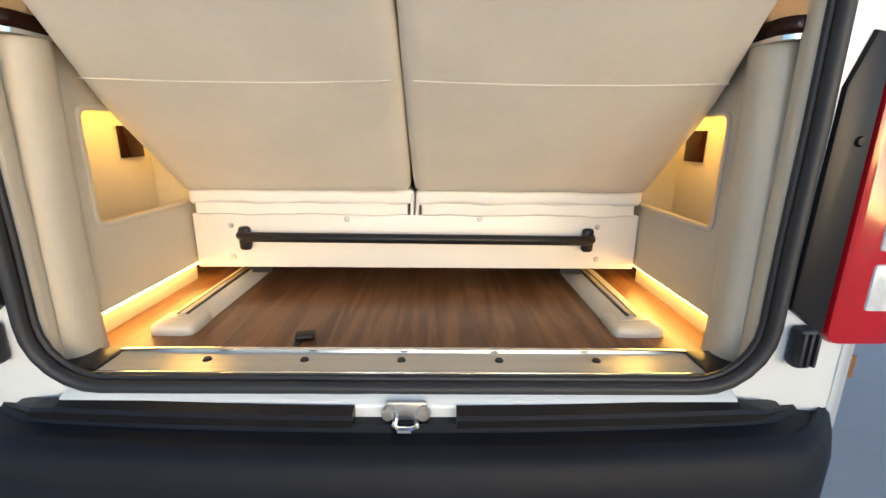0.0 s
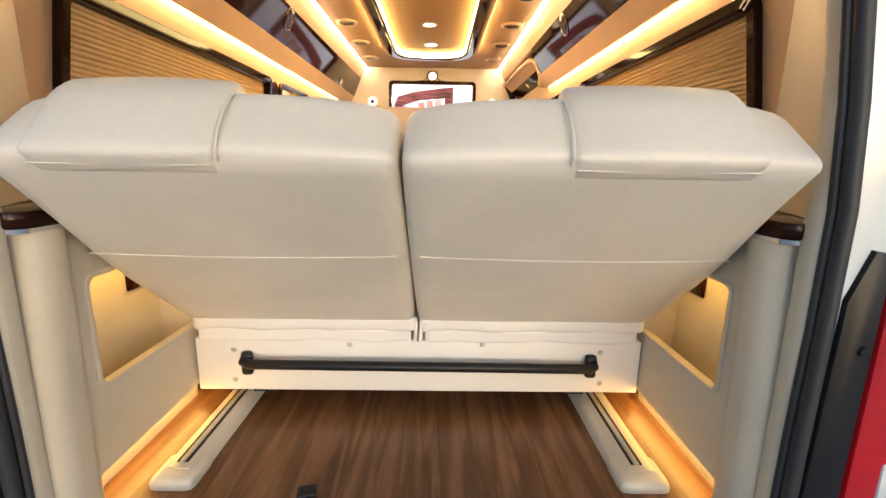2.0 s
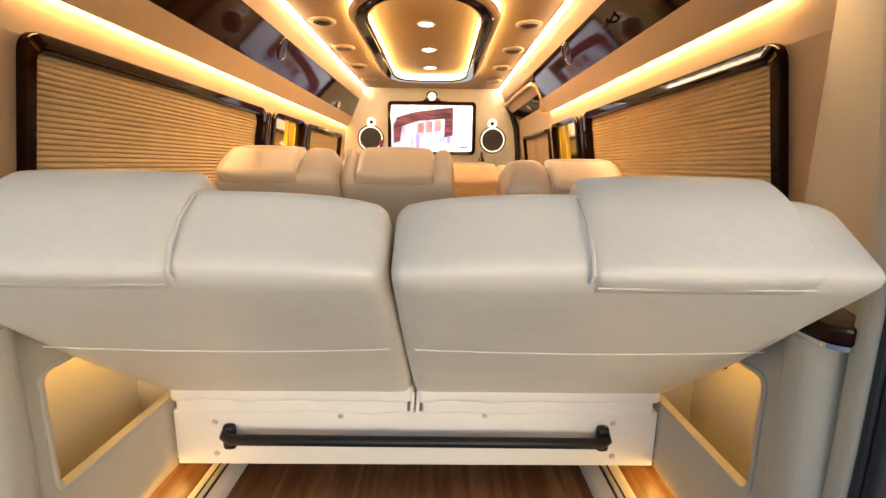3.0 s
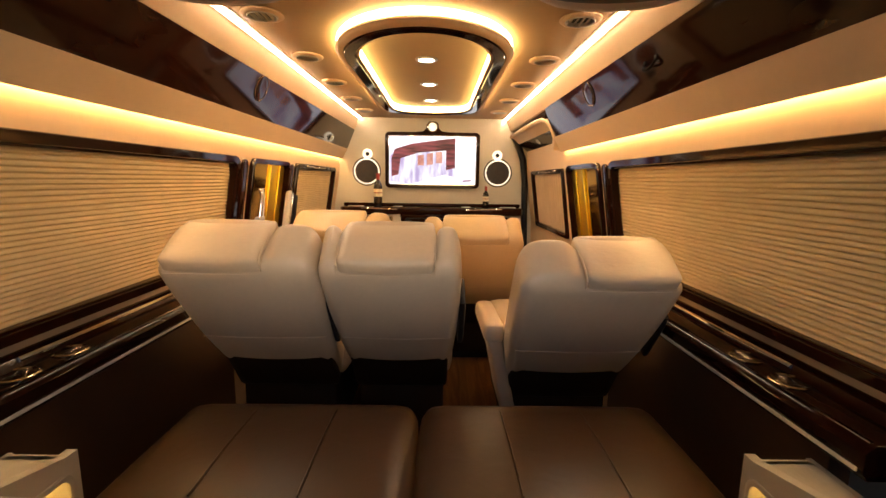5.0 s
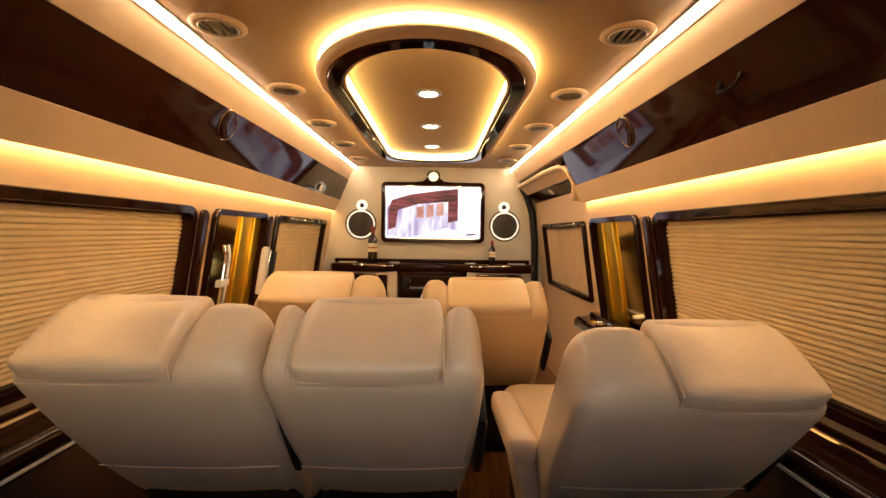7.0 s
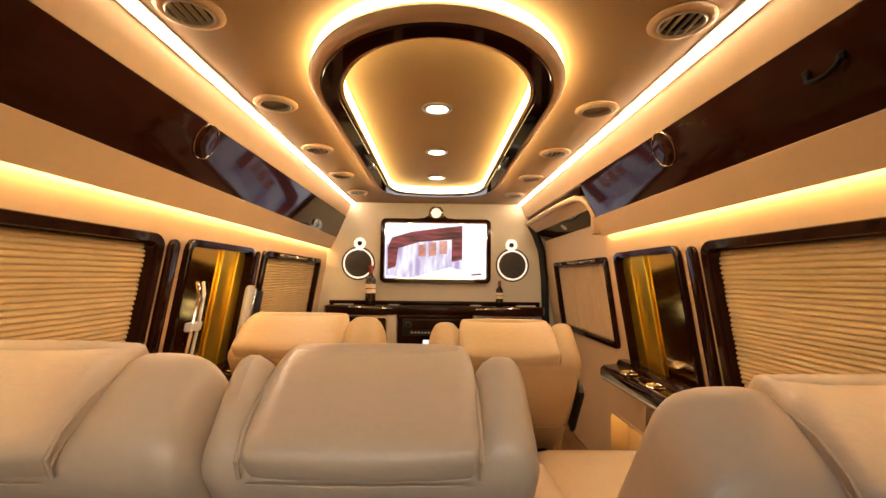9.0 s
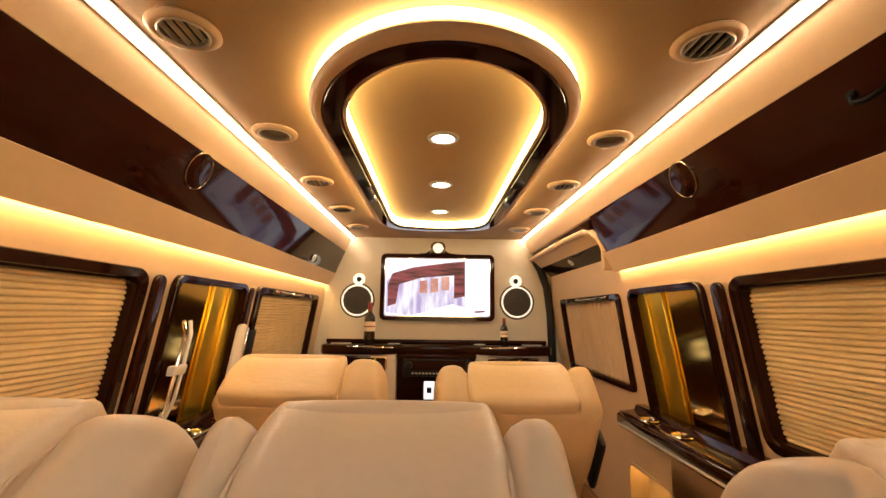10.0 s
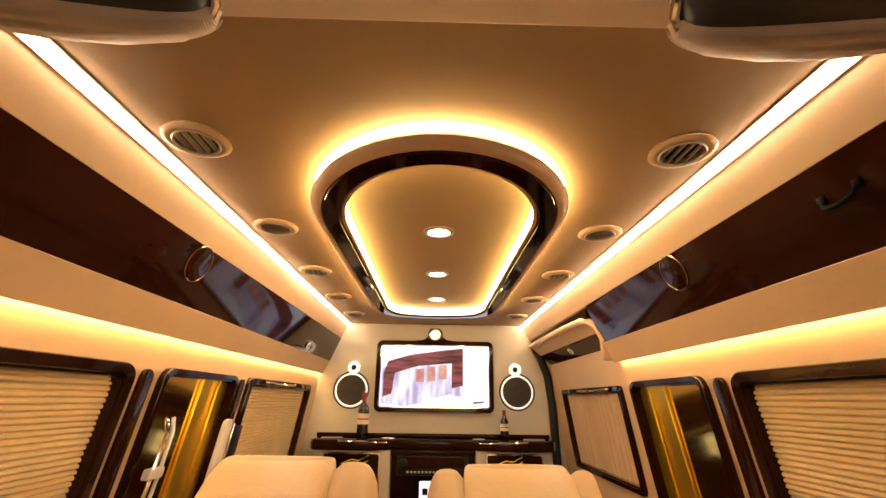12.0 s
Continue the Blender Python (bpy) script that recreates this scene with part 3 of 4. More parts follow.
def vent(x, y, slats):
    t = thing("air_vent" if slats else "ceiling_speaker", (x, y, CEIL), "round beige ceiling air vent with dark slats" if slats else "round ceiling speaker with fine dark mesh", "vent" if slats else "speaker", "ceiling vents" if slats else "ceiling speakers")
    m = turn_to((x, y, CEIL), (0, 0, -1)) @ Matrix.Scale(0.93, 4)
    part("bezel", lathe([(0.066, 0.0), (0.072, 0.002), (0.074, 0.007), (0.066, 0.013), (0.058, 0.014), (0.052, 0.011), (0.050, 0.0)], m), M_WALL, t, "raised beige bezel")
    part("inner_ring", lathe([(0.051, 0.001), (0.053, 0.013), (0.050, 0.016), (0.046, 0.013), (0.046, 0.001)], m), M_STEEL, t, "thin metal ring")
    part("backing", lathe([(0.0, 0.0015), (0.048, 0.0015), (0.048, 0.0005)], m), M_BLACK, t, "dark backing")
    if slats:
        for k in (-1.5, -0.5, 0.5, 1.5):
            hx = math.sqrt(0.045 ** 2 - (k * 0.020) ** 2)
            bm = box(-0.0014, 0.0014, -hx, hx, 0.003, 0.014)
            bmesh.ops.transform(bm, matrix=m @ Matrix.Translation((k * 0.020, 0, 0)) @ Matrix.Rotation(0.3, 4, "Y"), verts=bm.verts)
            part("slat", bm, M_RAIL, t, "", False)
    else:
        bm = bmesh.new()
        for k in range(-5, 6):
            h = math.sqrt(0.046 ** 2 - (k * 0.008) ** 2)
            tube([m @ Vector((k * 0.008, -h, 0.006)), m @ Vector((k * 0.008, h, 0.006))], 0.0016, seg=4, bm=bm)
        part("mesh", bm, M_SILVER, t, "fine mesh bars", False)


for s in (-1, 1):
    for k, y in enumerate((2.054, 2.549, 3.05, 3.54, 4.035)):
        vent(s * 0.522, y, k % 2 == 0)

# speaker pods at the rear roof edge
for s in (-1, 1):
    pod = thing("roof_speaker_pod", (s * 0.467, 1.580, CEIL - 0.03), "dark oval roof speaker pod with ribbed silver grille, chrome clip", "speaker", "roof speaker pods")
    base = Matrix.Translation((s * 0.467, 1.580, 2.136)) @ Matrix.Rotation(radians(-s * 8), 4, "Z")
    sh = base @ Matrix.Translation((0, -0.012, 0)) @ Matrix.Diagonal((0.205, 0.130, 0.060, 1))
    prof = [(math.sin(math.pi * k / 24), math.cos(math.pi * k / 24)) for k in range(25)]
    part("housing", lathe(prof, sh, seg=72), M_BLACK, pod, "dark gloss housing")
    gm = base @ Matrix.Translation((0, 0.058, -0.002)) @ Matrix.Rotation(radians(38), 4, "X") @ Matrix.Diagonal((0.194, 0.078, 0.050, 1))
    part("grille", lathe([(0.0, -1.0), (0.4, -0.95), (0.75, -0.7), (0.95, -0.3), (1.0, 0.1), (0.9, 0.2)], gm, seg=72), M_SILVER, pod, "silver ribbed grille")
    bm = bmesh.new()
    for k in range(-75, 76):
        a = k / 76.5
        h = math.sqrt(1 - a * a)
        tube([gm @ Vector((a * 1.0, h * math.sin(q), -1.012 * math.sqrt(max(0, 1 - a * a)) * math.cos(q) ** 0.8)) for q in (-1.1, -0.6, 0, 0.6, 1.1, 1.4)], 0.0007, seg=4, bm=bm)
    part("grille_ribs", bm, M_SILVER, pod, "fine grille ribs")
    for j, (r, dz) in enumerate(((0.006, 0.0), (0.0035, 0.013), (0.0035, 0.024))):
        part("chrome_clip", tube([base @ Vector((-s * 0.203 * math.cos(a), 0.130 * math.sin(a), -0.008 + dz)) for a in (-0.75, -0.5, -0.25, 0.0, 0.25, 0.5)], r), M_CHROME, pod, "chrome end clip")
    part("mount", box(s * 0.467 - 0.06, s * 0.467 + 0.06, 1.50, 1.62, 2.17, CEIL - 0.0205), M_BLACK, pod, "black mounting foot")

# ---- partition: television, speakers, shelf, cabinets, bottles ----
Y = PART_Y
def screen(name, c1, c2, strength, stretch=(1, 1, 1), scale=5.0):
    """Glowing picture area with soft uneven colour."""
    m = glow(name, c1, strength, 0.02)
    nt = m.node_tree
    co = nt.nodes.new("ShaderNodeTexCoord")
    mp = nt.nodes.new("ShaderNodeMapping")
    mp.inputs["Scale"].default_value = stretch
    n = nt.nodes.new("ShaderNodeTexNoise")
    n.inputs["Scale"].default_value = scale
    n.inputs["Detail"].default_value = 3
    r = nt.nodes.new("ShaderNodeValToRGB")
    r.color_ramp.elements[0].position, r.color_ramp.elements[1].position = 0.35, 0.65
    r.color_ramp.elements[0].color, r.color_ramp.elements[1].color = (*c1, 1), (*c2, 1)
    nt.links.new(co.outputs["Object"], mp.inputs["Vector"])
    nt.links.new(mp.outputs[0], n.inputs["Vector"])
    nt.links.new(n.outputs[0], r.inputs[0])
    nt.links.new(r.outputs[0], nt.nodes["Principled BSDF"].inputs["Emission Color"])
    return m


M_SCREEN = screen("screen_white", (1.0, 0.97, 0.98), (0.86, 0.80, 0.96), 1.2, (1, 1, 0.5), 7)
M_SCR_RED = screen("screen_maroon", (0.05, 0.006, 0.012), (0.36, 0.07, 0.09), 0.9, (0.6, 1, 5), 8)
M_SCR_PINK = screen("screen_tan", (0.85, 0.45, 0.35), (0.55, 0.20, 0.16), 0.9, (1, 1, 1), 14)
M_SCR_BLUE = screen("screen_lavender", (0.95, 0.93, 1.0), (0.42, 0.33, 0.58), 1.05, (2.5, 1, 0.6), 8)
tv = thing("television", (0, Y, 1.61), "flat television, switched on, in a rounded dark gloss wood frame", "television")
o, i = rounded_rect(-0.415, 0.415, 1.600, 2.085, 0.04), rounded_rect(-0.385, 0.385, 1.630, 2.055, 0.02)
part("frame", ring_prism(o, i, Y - 0.001, Y - 0.035, "y"), M_GLOSS, tv, "dark gloss wood frame")
part("chrome_lip", ring_prism(rounded_rect(-0.386, 0.386, 1.629, 2.056, 0.02), rounded_rect(-0.379, 0.379, 1.636, 2.049, 0.015), Y - 0.001, Y - 0.030, "y"), M_CHROME, tv, "thin chrome lip")
scr = part("screen", box(-0.380, 0.380, Y - 0.014, Y - 0.002, 1.634, 2.050), M_SCREEN, tv, "bright screen showing a vehicle cabin", False)


def flat(name, pts, material, d):
    bm = bmesh.new()
    bm.faces.new([bm.verts.new((x, Y - 0.0145 - d, z)) for x, z in pts])
    part(name, bm, material, scr, "", False)


flat("image_shape", [(-0.37, 1.66), (-0.37, 1.88), (-0.33, 1.94), (-0.18, 1.985), (0.06, 2.02), (0.20, 2.03), (0.20, 1.70), (0.10, 1.72), (-0.10, 1.66), (-0.20, 1.636)], M_SCR_BLUE, 0.0005)
flat("image_shape", [(-0.36, 1.86), (-0.33, 1.94), (-0.18, 1.985), (0.06, 2.02), (0.20, 2.035), (0.20, 1.78), (0.12, 1.76), (0.12, 1.93), (-0.12, 1.91), (-0.28, 1.86), (-0.30, 1.72), (-0.36, 1.70)], M_SCR_RED, 0.001)
flat("image_shape", [(-0.13, 1.80), (-0.13, 1.885), (-0.075, 1.892), (-0.075, 1.80)], M_SCR_PINK, 0.0015)
flat("image_shape", [(-0.05, 1.80), (-0.05, 1.90), (0.005, 1.91), (0.005, 1.81)], M_SCR_PINK, 0.0015)
flat("image_shape", [(0.03, 1.82), (0.03, 1.915), (0.085, 1.92), (0.085, 1.82)], M_SCR_PINK, 0.0015)
flat("image_shape", [(-0.10, 1.637), (0.10, 1.72), (0.125, 1.72), (0.0, 1.637)], M_SCREEN, 0.0015)
flat("image_bar", [(0.27, 1.66), (0.27, 1.672), (0.345, 1.678), (0.345, 1.666)], M_SCR_RED, 0.001)

clock = thing("wall_clock", (0, Y, 2.115), "small round lit clock in a dark gloss bracket above the television", "clock")
part("bracket", prism([(-0.15, 2.086), (-0.085, 2.092), (-0.055, 2.115), (-0.052, 2.15), (-0.03, 2.175), (0.03, 2.175), (0.052, 2.15), (0.055, 2.115), (0.085, 2.092), (0.15, 2.086)], Y - 0.001, Y - 0.022), M_GLOSS, clock, "dark gloss bracket", False)
m = turn_to((0, Y - 0.022, 2.128), (0, -1, 0))
part("bezel", lathe([(0.036, 0), (0.044, 0.002), (0.045, 0.008), (0.040, 0.012), (0.036, 0.009)], m), M_CHROME, clock, "chrome bezel")
part("dial", lathe([(0.0, 0.006), (0.037, 0.006), (0.037, 0.0)], m), glow("clock_dial", (1.0, 0.9, 0.65), 0.9), clock, "glowing pale dial")

M_HALO = glow("speaker_halo", (1.0, 0.88, 0.70), 0.95)
for s in (-1, 1):
    sp = thing("wall_speaker", (s * 0.58, Y, 1.74), "round wall speaker with black mesh in a glowing white ring", "speaker", "partition speakers")
    for nm, z, x, r in (("woofer", 1.742, 0.580, 0.112), ("tweeter", 1.893, 0.572, 0.038)):
        m = turn_to((s * x, Y - 0.001, z), (0, -1, 0))
        ring = part(nm + "_ring", lathe([(r * 0.91, 0.0), (r * 0.99, 0.0), (r * 1.0, 0.008), (r * 0.98, 0.014), (r * 0.93, 0.014), (r * 0.91, 0.008)] if nm == "woofer" else [(r * 0.5, 0.0), (r * 1.1, 0.0), (r * 1.12, 0.008), (r, 0.016), (r * 0.6, 0.016), (r * 0.5, 0.008)], m, seg=40), M_HALO, sp, "glowing white ring")
        part(nm + "_mesh", lathe([(0.0, 0.011), (r * 0.5, 0.010), (r * (0.92 if nm == "woofer" else 0.52), 0.006), (r * (0.92 if nm == "woofer" else 0.52), 0.0)], m, seg=40), M_GRILLE if nm == "woofer" else M_BLACK, ring, "fine black mesh" if nm == "woofer" else "metal dome")
    part("outer_trim", tube([(s * 0.58 + 0.121 * math.cos(a * math.pi / 20), Y - 0.004, 1.742 + 0.121 * math.sin(a * math.pi / 20)) for a in range(40)], 0.005, True), M_BLACK, sp, "dark outer trim")

shelf = thing("bar_shelf", (0, Y, 1.37), "curved dark gloss wood bar shelf along the partition", "shelf")
bm = bmesh.new()
outl = [(-0.785, Y - 0.001), (-0.785, 4.30), (-0.765, 4.265), (-0.70, 4.25), (-0.45, 4.25), (-0.36, 4.27), (-0.25, 4.325), (0, 4.34), (0.25, 4.325), (0.36, 4.27), (0.45, 4.25), (0.70, 4.25), (0.765, 4.265), (0.785, 4.30), (0.785, Y - 0.001)]
prism(outl, 1.375, 1.440, "z", bm, bevel=0.012)
part("top", bm, M_GLOSS, shelf)
part("backsplash", box(-0.785, 0.785, Y - 0.03, Y - 0.0015, 1.440, 1.468, bevel=0.006), M_GLOSS, shelf, "raised rear edge")
for s in (-1, 1):
    m = turn_to((s * 0.30, 4.385, 1.440), (0, 0, 1))
    part("cup_recess", lathe([(0.0, 0.0015), (0.034, 0.0015), (0.036, 0.003), (0.041, 0.002), (0.042, 0.0)], m), M_STEEL, shelf, "round metal cup holder")
    part("grip_strip", tube([(s * 0.60, 4.246, 1.432), (s * 0.45, 4.243, 1.428), (s * 0.37, 4.262, 1.424), (s * 0.30, 4.294, 1.420)], 0.006), M_CHROME, shelf, "chrome edge strip")
    part("top_inlay", prism(rounded_rect(s * 0.67 - 0.07, s * 0.67 + 0.07, 4.36, 4.42, 0.02), 1.4385, 1.4425, "z"), M_STEEL, shelf, "pale inlay")

base = thing("bar_cabinet", (0, Y, FLOOR), "beige bar cabinet with dark gloss door panels and open centre bay", "cabinet")
for s in (-1, 1):
    x0, x1 = sorted((s * 0.275, s * 0.765))
    part("body", box(x0, x1, 4.31, Y - 0.002, FLOOR, 1.374, bevel=0.006), M_TRIM, base, "beige leather body")
    o, i = rounded_rect(x0 + 0.06, x1 - 0.06, 0.80, 1.362, 0.02), rounded_rect(x0 + 0.072, x1 - 0.072, 0.812, 1.350, 0.012)
    part("door_rim", ring_prism(o, i, 4.31, 4.298, "y"), M_CHROME, base, "thin bright rim")
    part("door", box(x0 + 0.073, x1 - 0.073, 4.301, 4.311, 0.810, 1.352), M_GLOSS, base, "dark gloss door", False)
    for k in range(2):
        z = 1.335 - 0.03 * k
        part("door_scroll", tube([(s * 0.49 + dx, 4.2985, z - 0.02 + dz) for dx, dz in ((-0.09, -0.02), (-0.03, 0.005), (0.02, 0.0), (0.08, 0.03))], 0.003), M_GOLD, base, "gold scroll inlay")
    part("knob", lathe([(0.0, 0.016), (0.008, 0.014), (0.010, 0.008), (0.005, 0.0)], turn_to((s * 0.305, 4.309, 1.05), (0, -1, 0))), M_CHROME, base, "chrome knob")
part("bay_back", box(-0.274, 0.274, 4.41, Y - 0.002, FLOOR, 1.374), M_GLOSS, base, "dark gloss bay", False)
part("bay_rail", box(-0.274, 0.274, 4.335, 4.36, 1.345, 1.3745, bevel=0.004), M_GLOSS, base, "dark gloss front rail")
dev = thing("media_player", (0, 4.37, 1.20), "black media player unit with silver button strip in the cabinet bay", "media player")
part("case", box(-0.23, 0.23, 4.345, 4.409, 1.225, 1.343, bevel=0.006), M_BLACK, dev)
part("display", box(-0.20, 0.20, 4.341, 4.346, 1.270, 1.333), M_GLOSS, dev, "dark glass display", False)
for k in range(14):
    part("button", box(-0.17 + k * 0.024, -0.155 + k * 0.024, 4.340, 4.346, 1.240, 1.252), M_STEEL, dev, "", False)
part("dial", lathe([(0.0, 0.02), (0.022, 0.018), (0.024, 0.0)], turn_to((-0.19, 4.341, 1.300), (0, -1, 0))), M_BLACK, dev, "black rotary dial")
card = thing("lit_panel", (-0.05, 4.40, 1.065), "small bright lit panel in the cabinet bay", "panel")
part("face", box(-0.086, -0.012, 4.398, 4.409, 1.065, 1.185, bevel=0.003), glow("panel_white", (0.85, 0.9, 1.0), 0.9), card)
part("text_bar", box(-0.066, -0.032, 4.3965, 4.3985, 1.105, 1.145), M_BLACK, card, "", False)


def bottle(x, y, h, r, label, cap):
    t = thing("wine_bottle" if h > 0.25 else "small_bottle", (x, y, 1.44), label, "bottle", "bottles on the shelf")
    m = Matrix.Translation((x, y, 1.4402))
    part("glass", lathe([(0.0, 0.0), (r * 0.9, 0.0), (r, 0.008), (r, h * 0.58), (r * 0.9, h * 0.66), (r * 0.42, h * 0.76), (r * 0.36, h * 0.97), (r * 0.40, h * 0.975), (r * 0.40, h), (0, h)], m, seg=20), M_GLASSB, t, "dark glass")
    part("paper_label", lathe([(r * 1.01, h * 0.30), (r * 1.015, h * 0.31), (r * 1.015, h * 0.52), (r * 1.01, h * 0.53)], m, seg=20), M_LABEL, t, "cream paper label")
    part("text_bar", lathe([(r * 1.02, h * 0.40), (r * 1.022, h * 0.402), (r * 1.022, h * 0.425), (r * 1.02, h * 0.427)], m, seg=20), M_REDCAP, t)
    part("foil_cap", lathe([(r * 0.43, h * 0.80), (r * 0.44, h * 0.82), (r * 0.42, h * 1.0), (0, h * 1.004)], m, seg=20), cap, t, "foil cap")


bottle(-0.47, 4.36, 0.285, 0.038, "dark wine bottle with cream label and red foil neck", M_REDCAP)
bottle(0.47, 4.36, 0.185, 0.027, "small dark bottle with pale label", M_REDCAP)

setting("door_seal_gap", tube([(0.70, Y - 0.012, 2.08), (0.755, Y - 0.012, 1.98), (0.80, Y - 0.012, 1.85), (0.822, Y - 0.012, 1.65), (0.828, Y - 0.012, 1.40), (0.850, Y - 0.012, 0.66)], 0.028, seg=12), M_BLACK, "black rubber seal beside the partition", "seal")

# belt anchor tower on the left pillar
bt = thing("belt_anchor", (-0.80, 3.10, 1.38), "upright white and chrome seat belt anchor on the pillar", "belt anchor")
part("cover", lean(rbox((0.03, 0.055, 0.24), 0.012, Matrix.Translation((-0.80, 3.125, 1.48)), n=5)), M_IVORY, bt, "ivory cover")
part("chrome_bar", lean(box(-0.787, -0.779, 3.150, 3.162, 1.36, 1.585, bevel=0.003)), M_CHROME, bt, "polished bar")
part("dark_bar", lean(box(-0.788, -0.780, 3.168, 3.245, 1.36, 1.572, bevel=0.003)), M_BLACK, bt, "dark bar")
gh = thing("grab_handle", (-0.80, 2.72, 1.30), "slim chrome and cream grab handle before the gold pane", "grab handle")
for k in (0, 1):
    part("bar", lean(tube([(-0.795 + 0.004 * k, 2.675 + 0.03 * k, 1.62), (-0.775, 2.668 + 0.03 * k, 1.58), (-0.768, 2.652 + 0.035 * k, 1.48), (-0.765, 2.642 + 0.035 * k, 1.38), (-0.765, 2.636 + 0.02 * k, 1.34)], 0.006)), M_IVORY if k else M_CHROME, gh, "slim bar")
part("clasp", lean(box(-0.785, -0.760, 2.630, 2.700, 1.455, 1.485, bevel=0.005)), M_IVORY, gh, "cream clasp")
part("strap", lean(tube([(-0.765, 2.645, 1.345), (-0.768, 2.625, 1.31), (-0.775, 2.595, 1.275), (-0.78, 2.575, 1.262)], 0.013, flat=0.6)), M_IVORY, gh, "curled cream strap")

hook = thing("coat_hook", (0.705, 1.92, 2.04), "small dark fold-down coat hook on the gloss panel", "coat hook")
for dy in (-0.036, 0.036):
    part("foot", rbox((0.010, 0.018, 0.016), 0.004, Matrix.Translation((0.704, 1.92 + dy, 2.040)), n=4), M_HOOK, hook)
part("loop", tube([(0.702, 1.884, 2.036), (0.697, 1.890, 2.022), (0.694, 1.904, 2.016), (0.693, 1.920, 2.014), (0.694, 1.936, 2.016), (0.697, 1.950, 2.022), (0.702, 1.956, 2.036)], 0.0045), M_HOOK, hook, "folding loop")


# ---- seats ----
def back_frame(y, z, vy, vz):
    """Pose of a reclined backrest: x across, y out of its front face, z up along it; the origin is its upper rear edge."""
    v = Vector((0, vy, vz)).normalized()
    w = Vector((0, v.z, -v.y))
    return Matrix(((1, 0, 0, 0), (0, w.y, v.y, y), (0, w.z, v.z, z), (0, 0, 0, 1)))


def seam(f, x0, x1, ly, lz, sag=0.004, r=0.0016, n=12):
    return tube([f @ Vector((x0 + (x1 - x0) * k / n, ly, lz - sag * math.sin(math.pi * k / n))) for k in range(n + 1)], r, seg=6)


def backrest(t, f, x0, x1, thick, length, taper, material, pad, seam_at, lobes=(), outer=0, sink=0.0):
    """Padded backrest with its draped headrest cushion."""
    w, c = x1 - x0, (x0 + x1) / 2

    def shape(o):
        k = max(0.0, (o.z + length * 0.12) / (length * 0.62))
        k = k * k * (3 - 2 * k) if k < 1 else 1.0
        x = o.x
        if x > 0:
            x *= 1 - k * taper[1] / (w / 2)
        else:
            x *= 1 - k * taper[0] / (w / 2)
        low = max(0.0, 0.5 - o.z / length)
        x *= 1 - sink * 1.4 * low * low
        crown = 0.006 * (1 - (2 * o.x / w) ** 2) * (1 if o.z > 0.3 * length else 0)
        z = o.z + crown
        if o.z > 0.25 * length:
            d = max(0.0, min(1.0, o.y / thick + 0.5))
            for a, e in lobes:
                g = min(1.0, abs((o.x + c - (a + e) / 2) / ((e - a) / 2)))
                z += 0.046 * (1 - g ** 3) * d * (2 - d)
            if not lobes:
                z -= 0.008 * d
                z -= 0.03 * abs(2 * o.x / w) ** 5 * d
        return Vector((x, o.y + sink * 0.7 * low * low, z))
    b = part("backrest", rbox((w, thick, length), 0.034 if lobes else 0.024, f @ Matrix.Translation((c, thick / 2, -length / 2)), n=30 if lobes else 16, puff=0.005, shape=shape), material, t)
    fz = 1 - (1 - 2 * seam_at / length) ** 2
    line = []
    for k in range(25):
        u = (k / 24 * 2 - 1) * (1 - 0.06 - sink * 0.4)
        line.append(f @ Vector((c + u * w / 2, -0.005 * (1 - u * u) * fz - 0.0002 + sink * 0.7 * (seam_at / length) ** 2, -seam_at - 0.004 * (1 - u * u))))
    part("seam", tube(line, 0.0014, seg=6), material, b, "stitched seam")
    for s, xe in ((-1, x0), (1, x1)):
        k = taper[0] if s < 0 else taper[1]
        part("edge_seam", tube([f @ Vector((xe - s * (0.010 + k), 0.012, -0.06)), f @ Vector((xe - s * (0.006 + k * 0.5), 0.010, -0.18)), f @ Vector((xe - s * 0.008, 0.012, -length + 0.06))], 0.002, seg=6), material, b, "piped edge") if k < 0 else None
    p0, p1 = pad
    lift = 0.0 if lobes else 0.012
    pc, pw = (p0 + p1) / 2, p1 - p0
    d = thick + (0.045 if lobes else 0.030)

    def drape(o):
        k = max(0.0, o.y / (d / 2))
        return Vector((o.x * (1 - 0.03 * k), o.y, o.z - 0.026 * k * k + (0.004 * (2 * o.x / pw) ** 2 if lobes else 0.006 * (1 - (2 * o.x / pw) ** 2))))
    hp = part("headrest_pad", rbox((pw, d, 0.052), 0.014 if lobes else 0.012, f @ Matrix.Translation((pc, d / 2 + (0.003 if lobes else -0.001), 0.004 if lobes else -0.016)), n=12, puff=0.005, shape=drape), material, t, "soft cushion draped over the top")
    part("pad_front", rbox((pw * 0.98, 0.05, 0.22), 0.022, f @ Matrix.Translation((pc, thick + 0.018 if lobes else thick + 0.004, -0.09 if lobes else -0.125)), n=8, puff=0.006), material, hp)
    for s, xe in ((-1, p0), (1, p1)):
        if s == outer:
            continue
        pts = [f @ Vector((xe + s * 0.002, yy, zz)) for yy, zz in ((0.0, -0.006), (0.004, 0.018 - lift), (0.03, 0.027 - lift), (thick * 0.5, 0.028 - lift), (thick * 0.8, 0.018 - lift), (thick * 0.95, -0.004 - lift))]
        part("piping", tube(pts, 0.0026, seg=6), material, hp, "folded piped edge")
        part("piping", tube([q - f.to_3x3() @ Vector((s * 0.001, 0, 0.013)) for q in pts[1:]], 0.0022, seg=6), material, hp, "inner piped edge")
    part("pad_seam", seam(f, p0 + 0.006, p1 - 0.006, -0.0048, -0.010, sag=0.002, r=0.0012), material, hp)
    return b


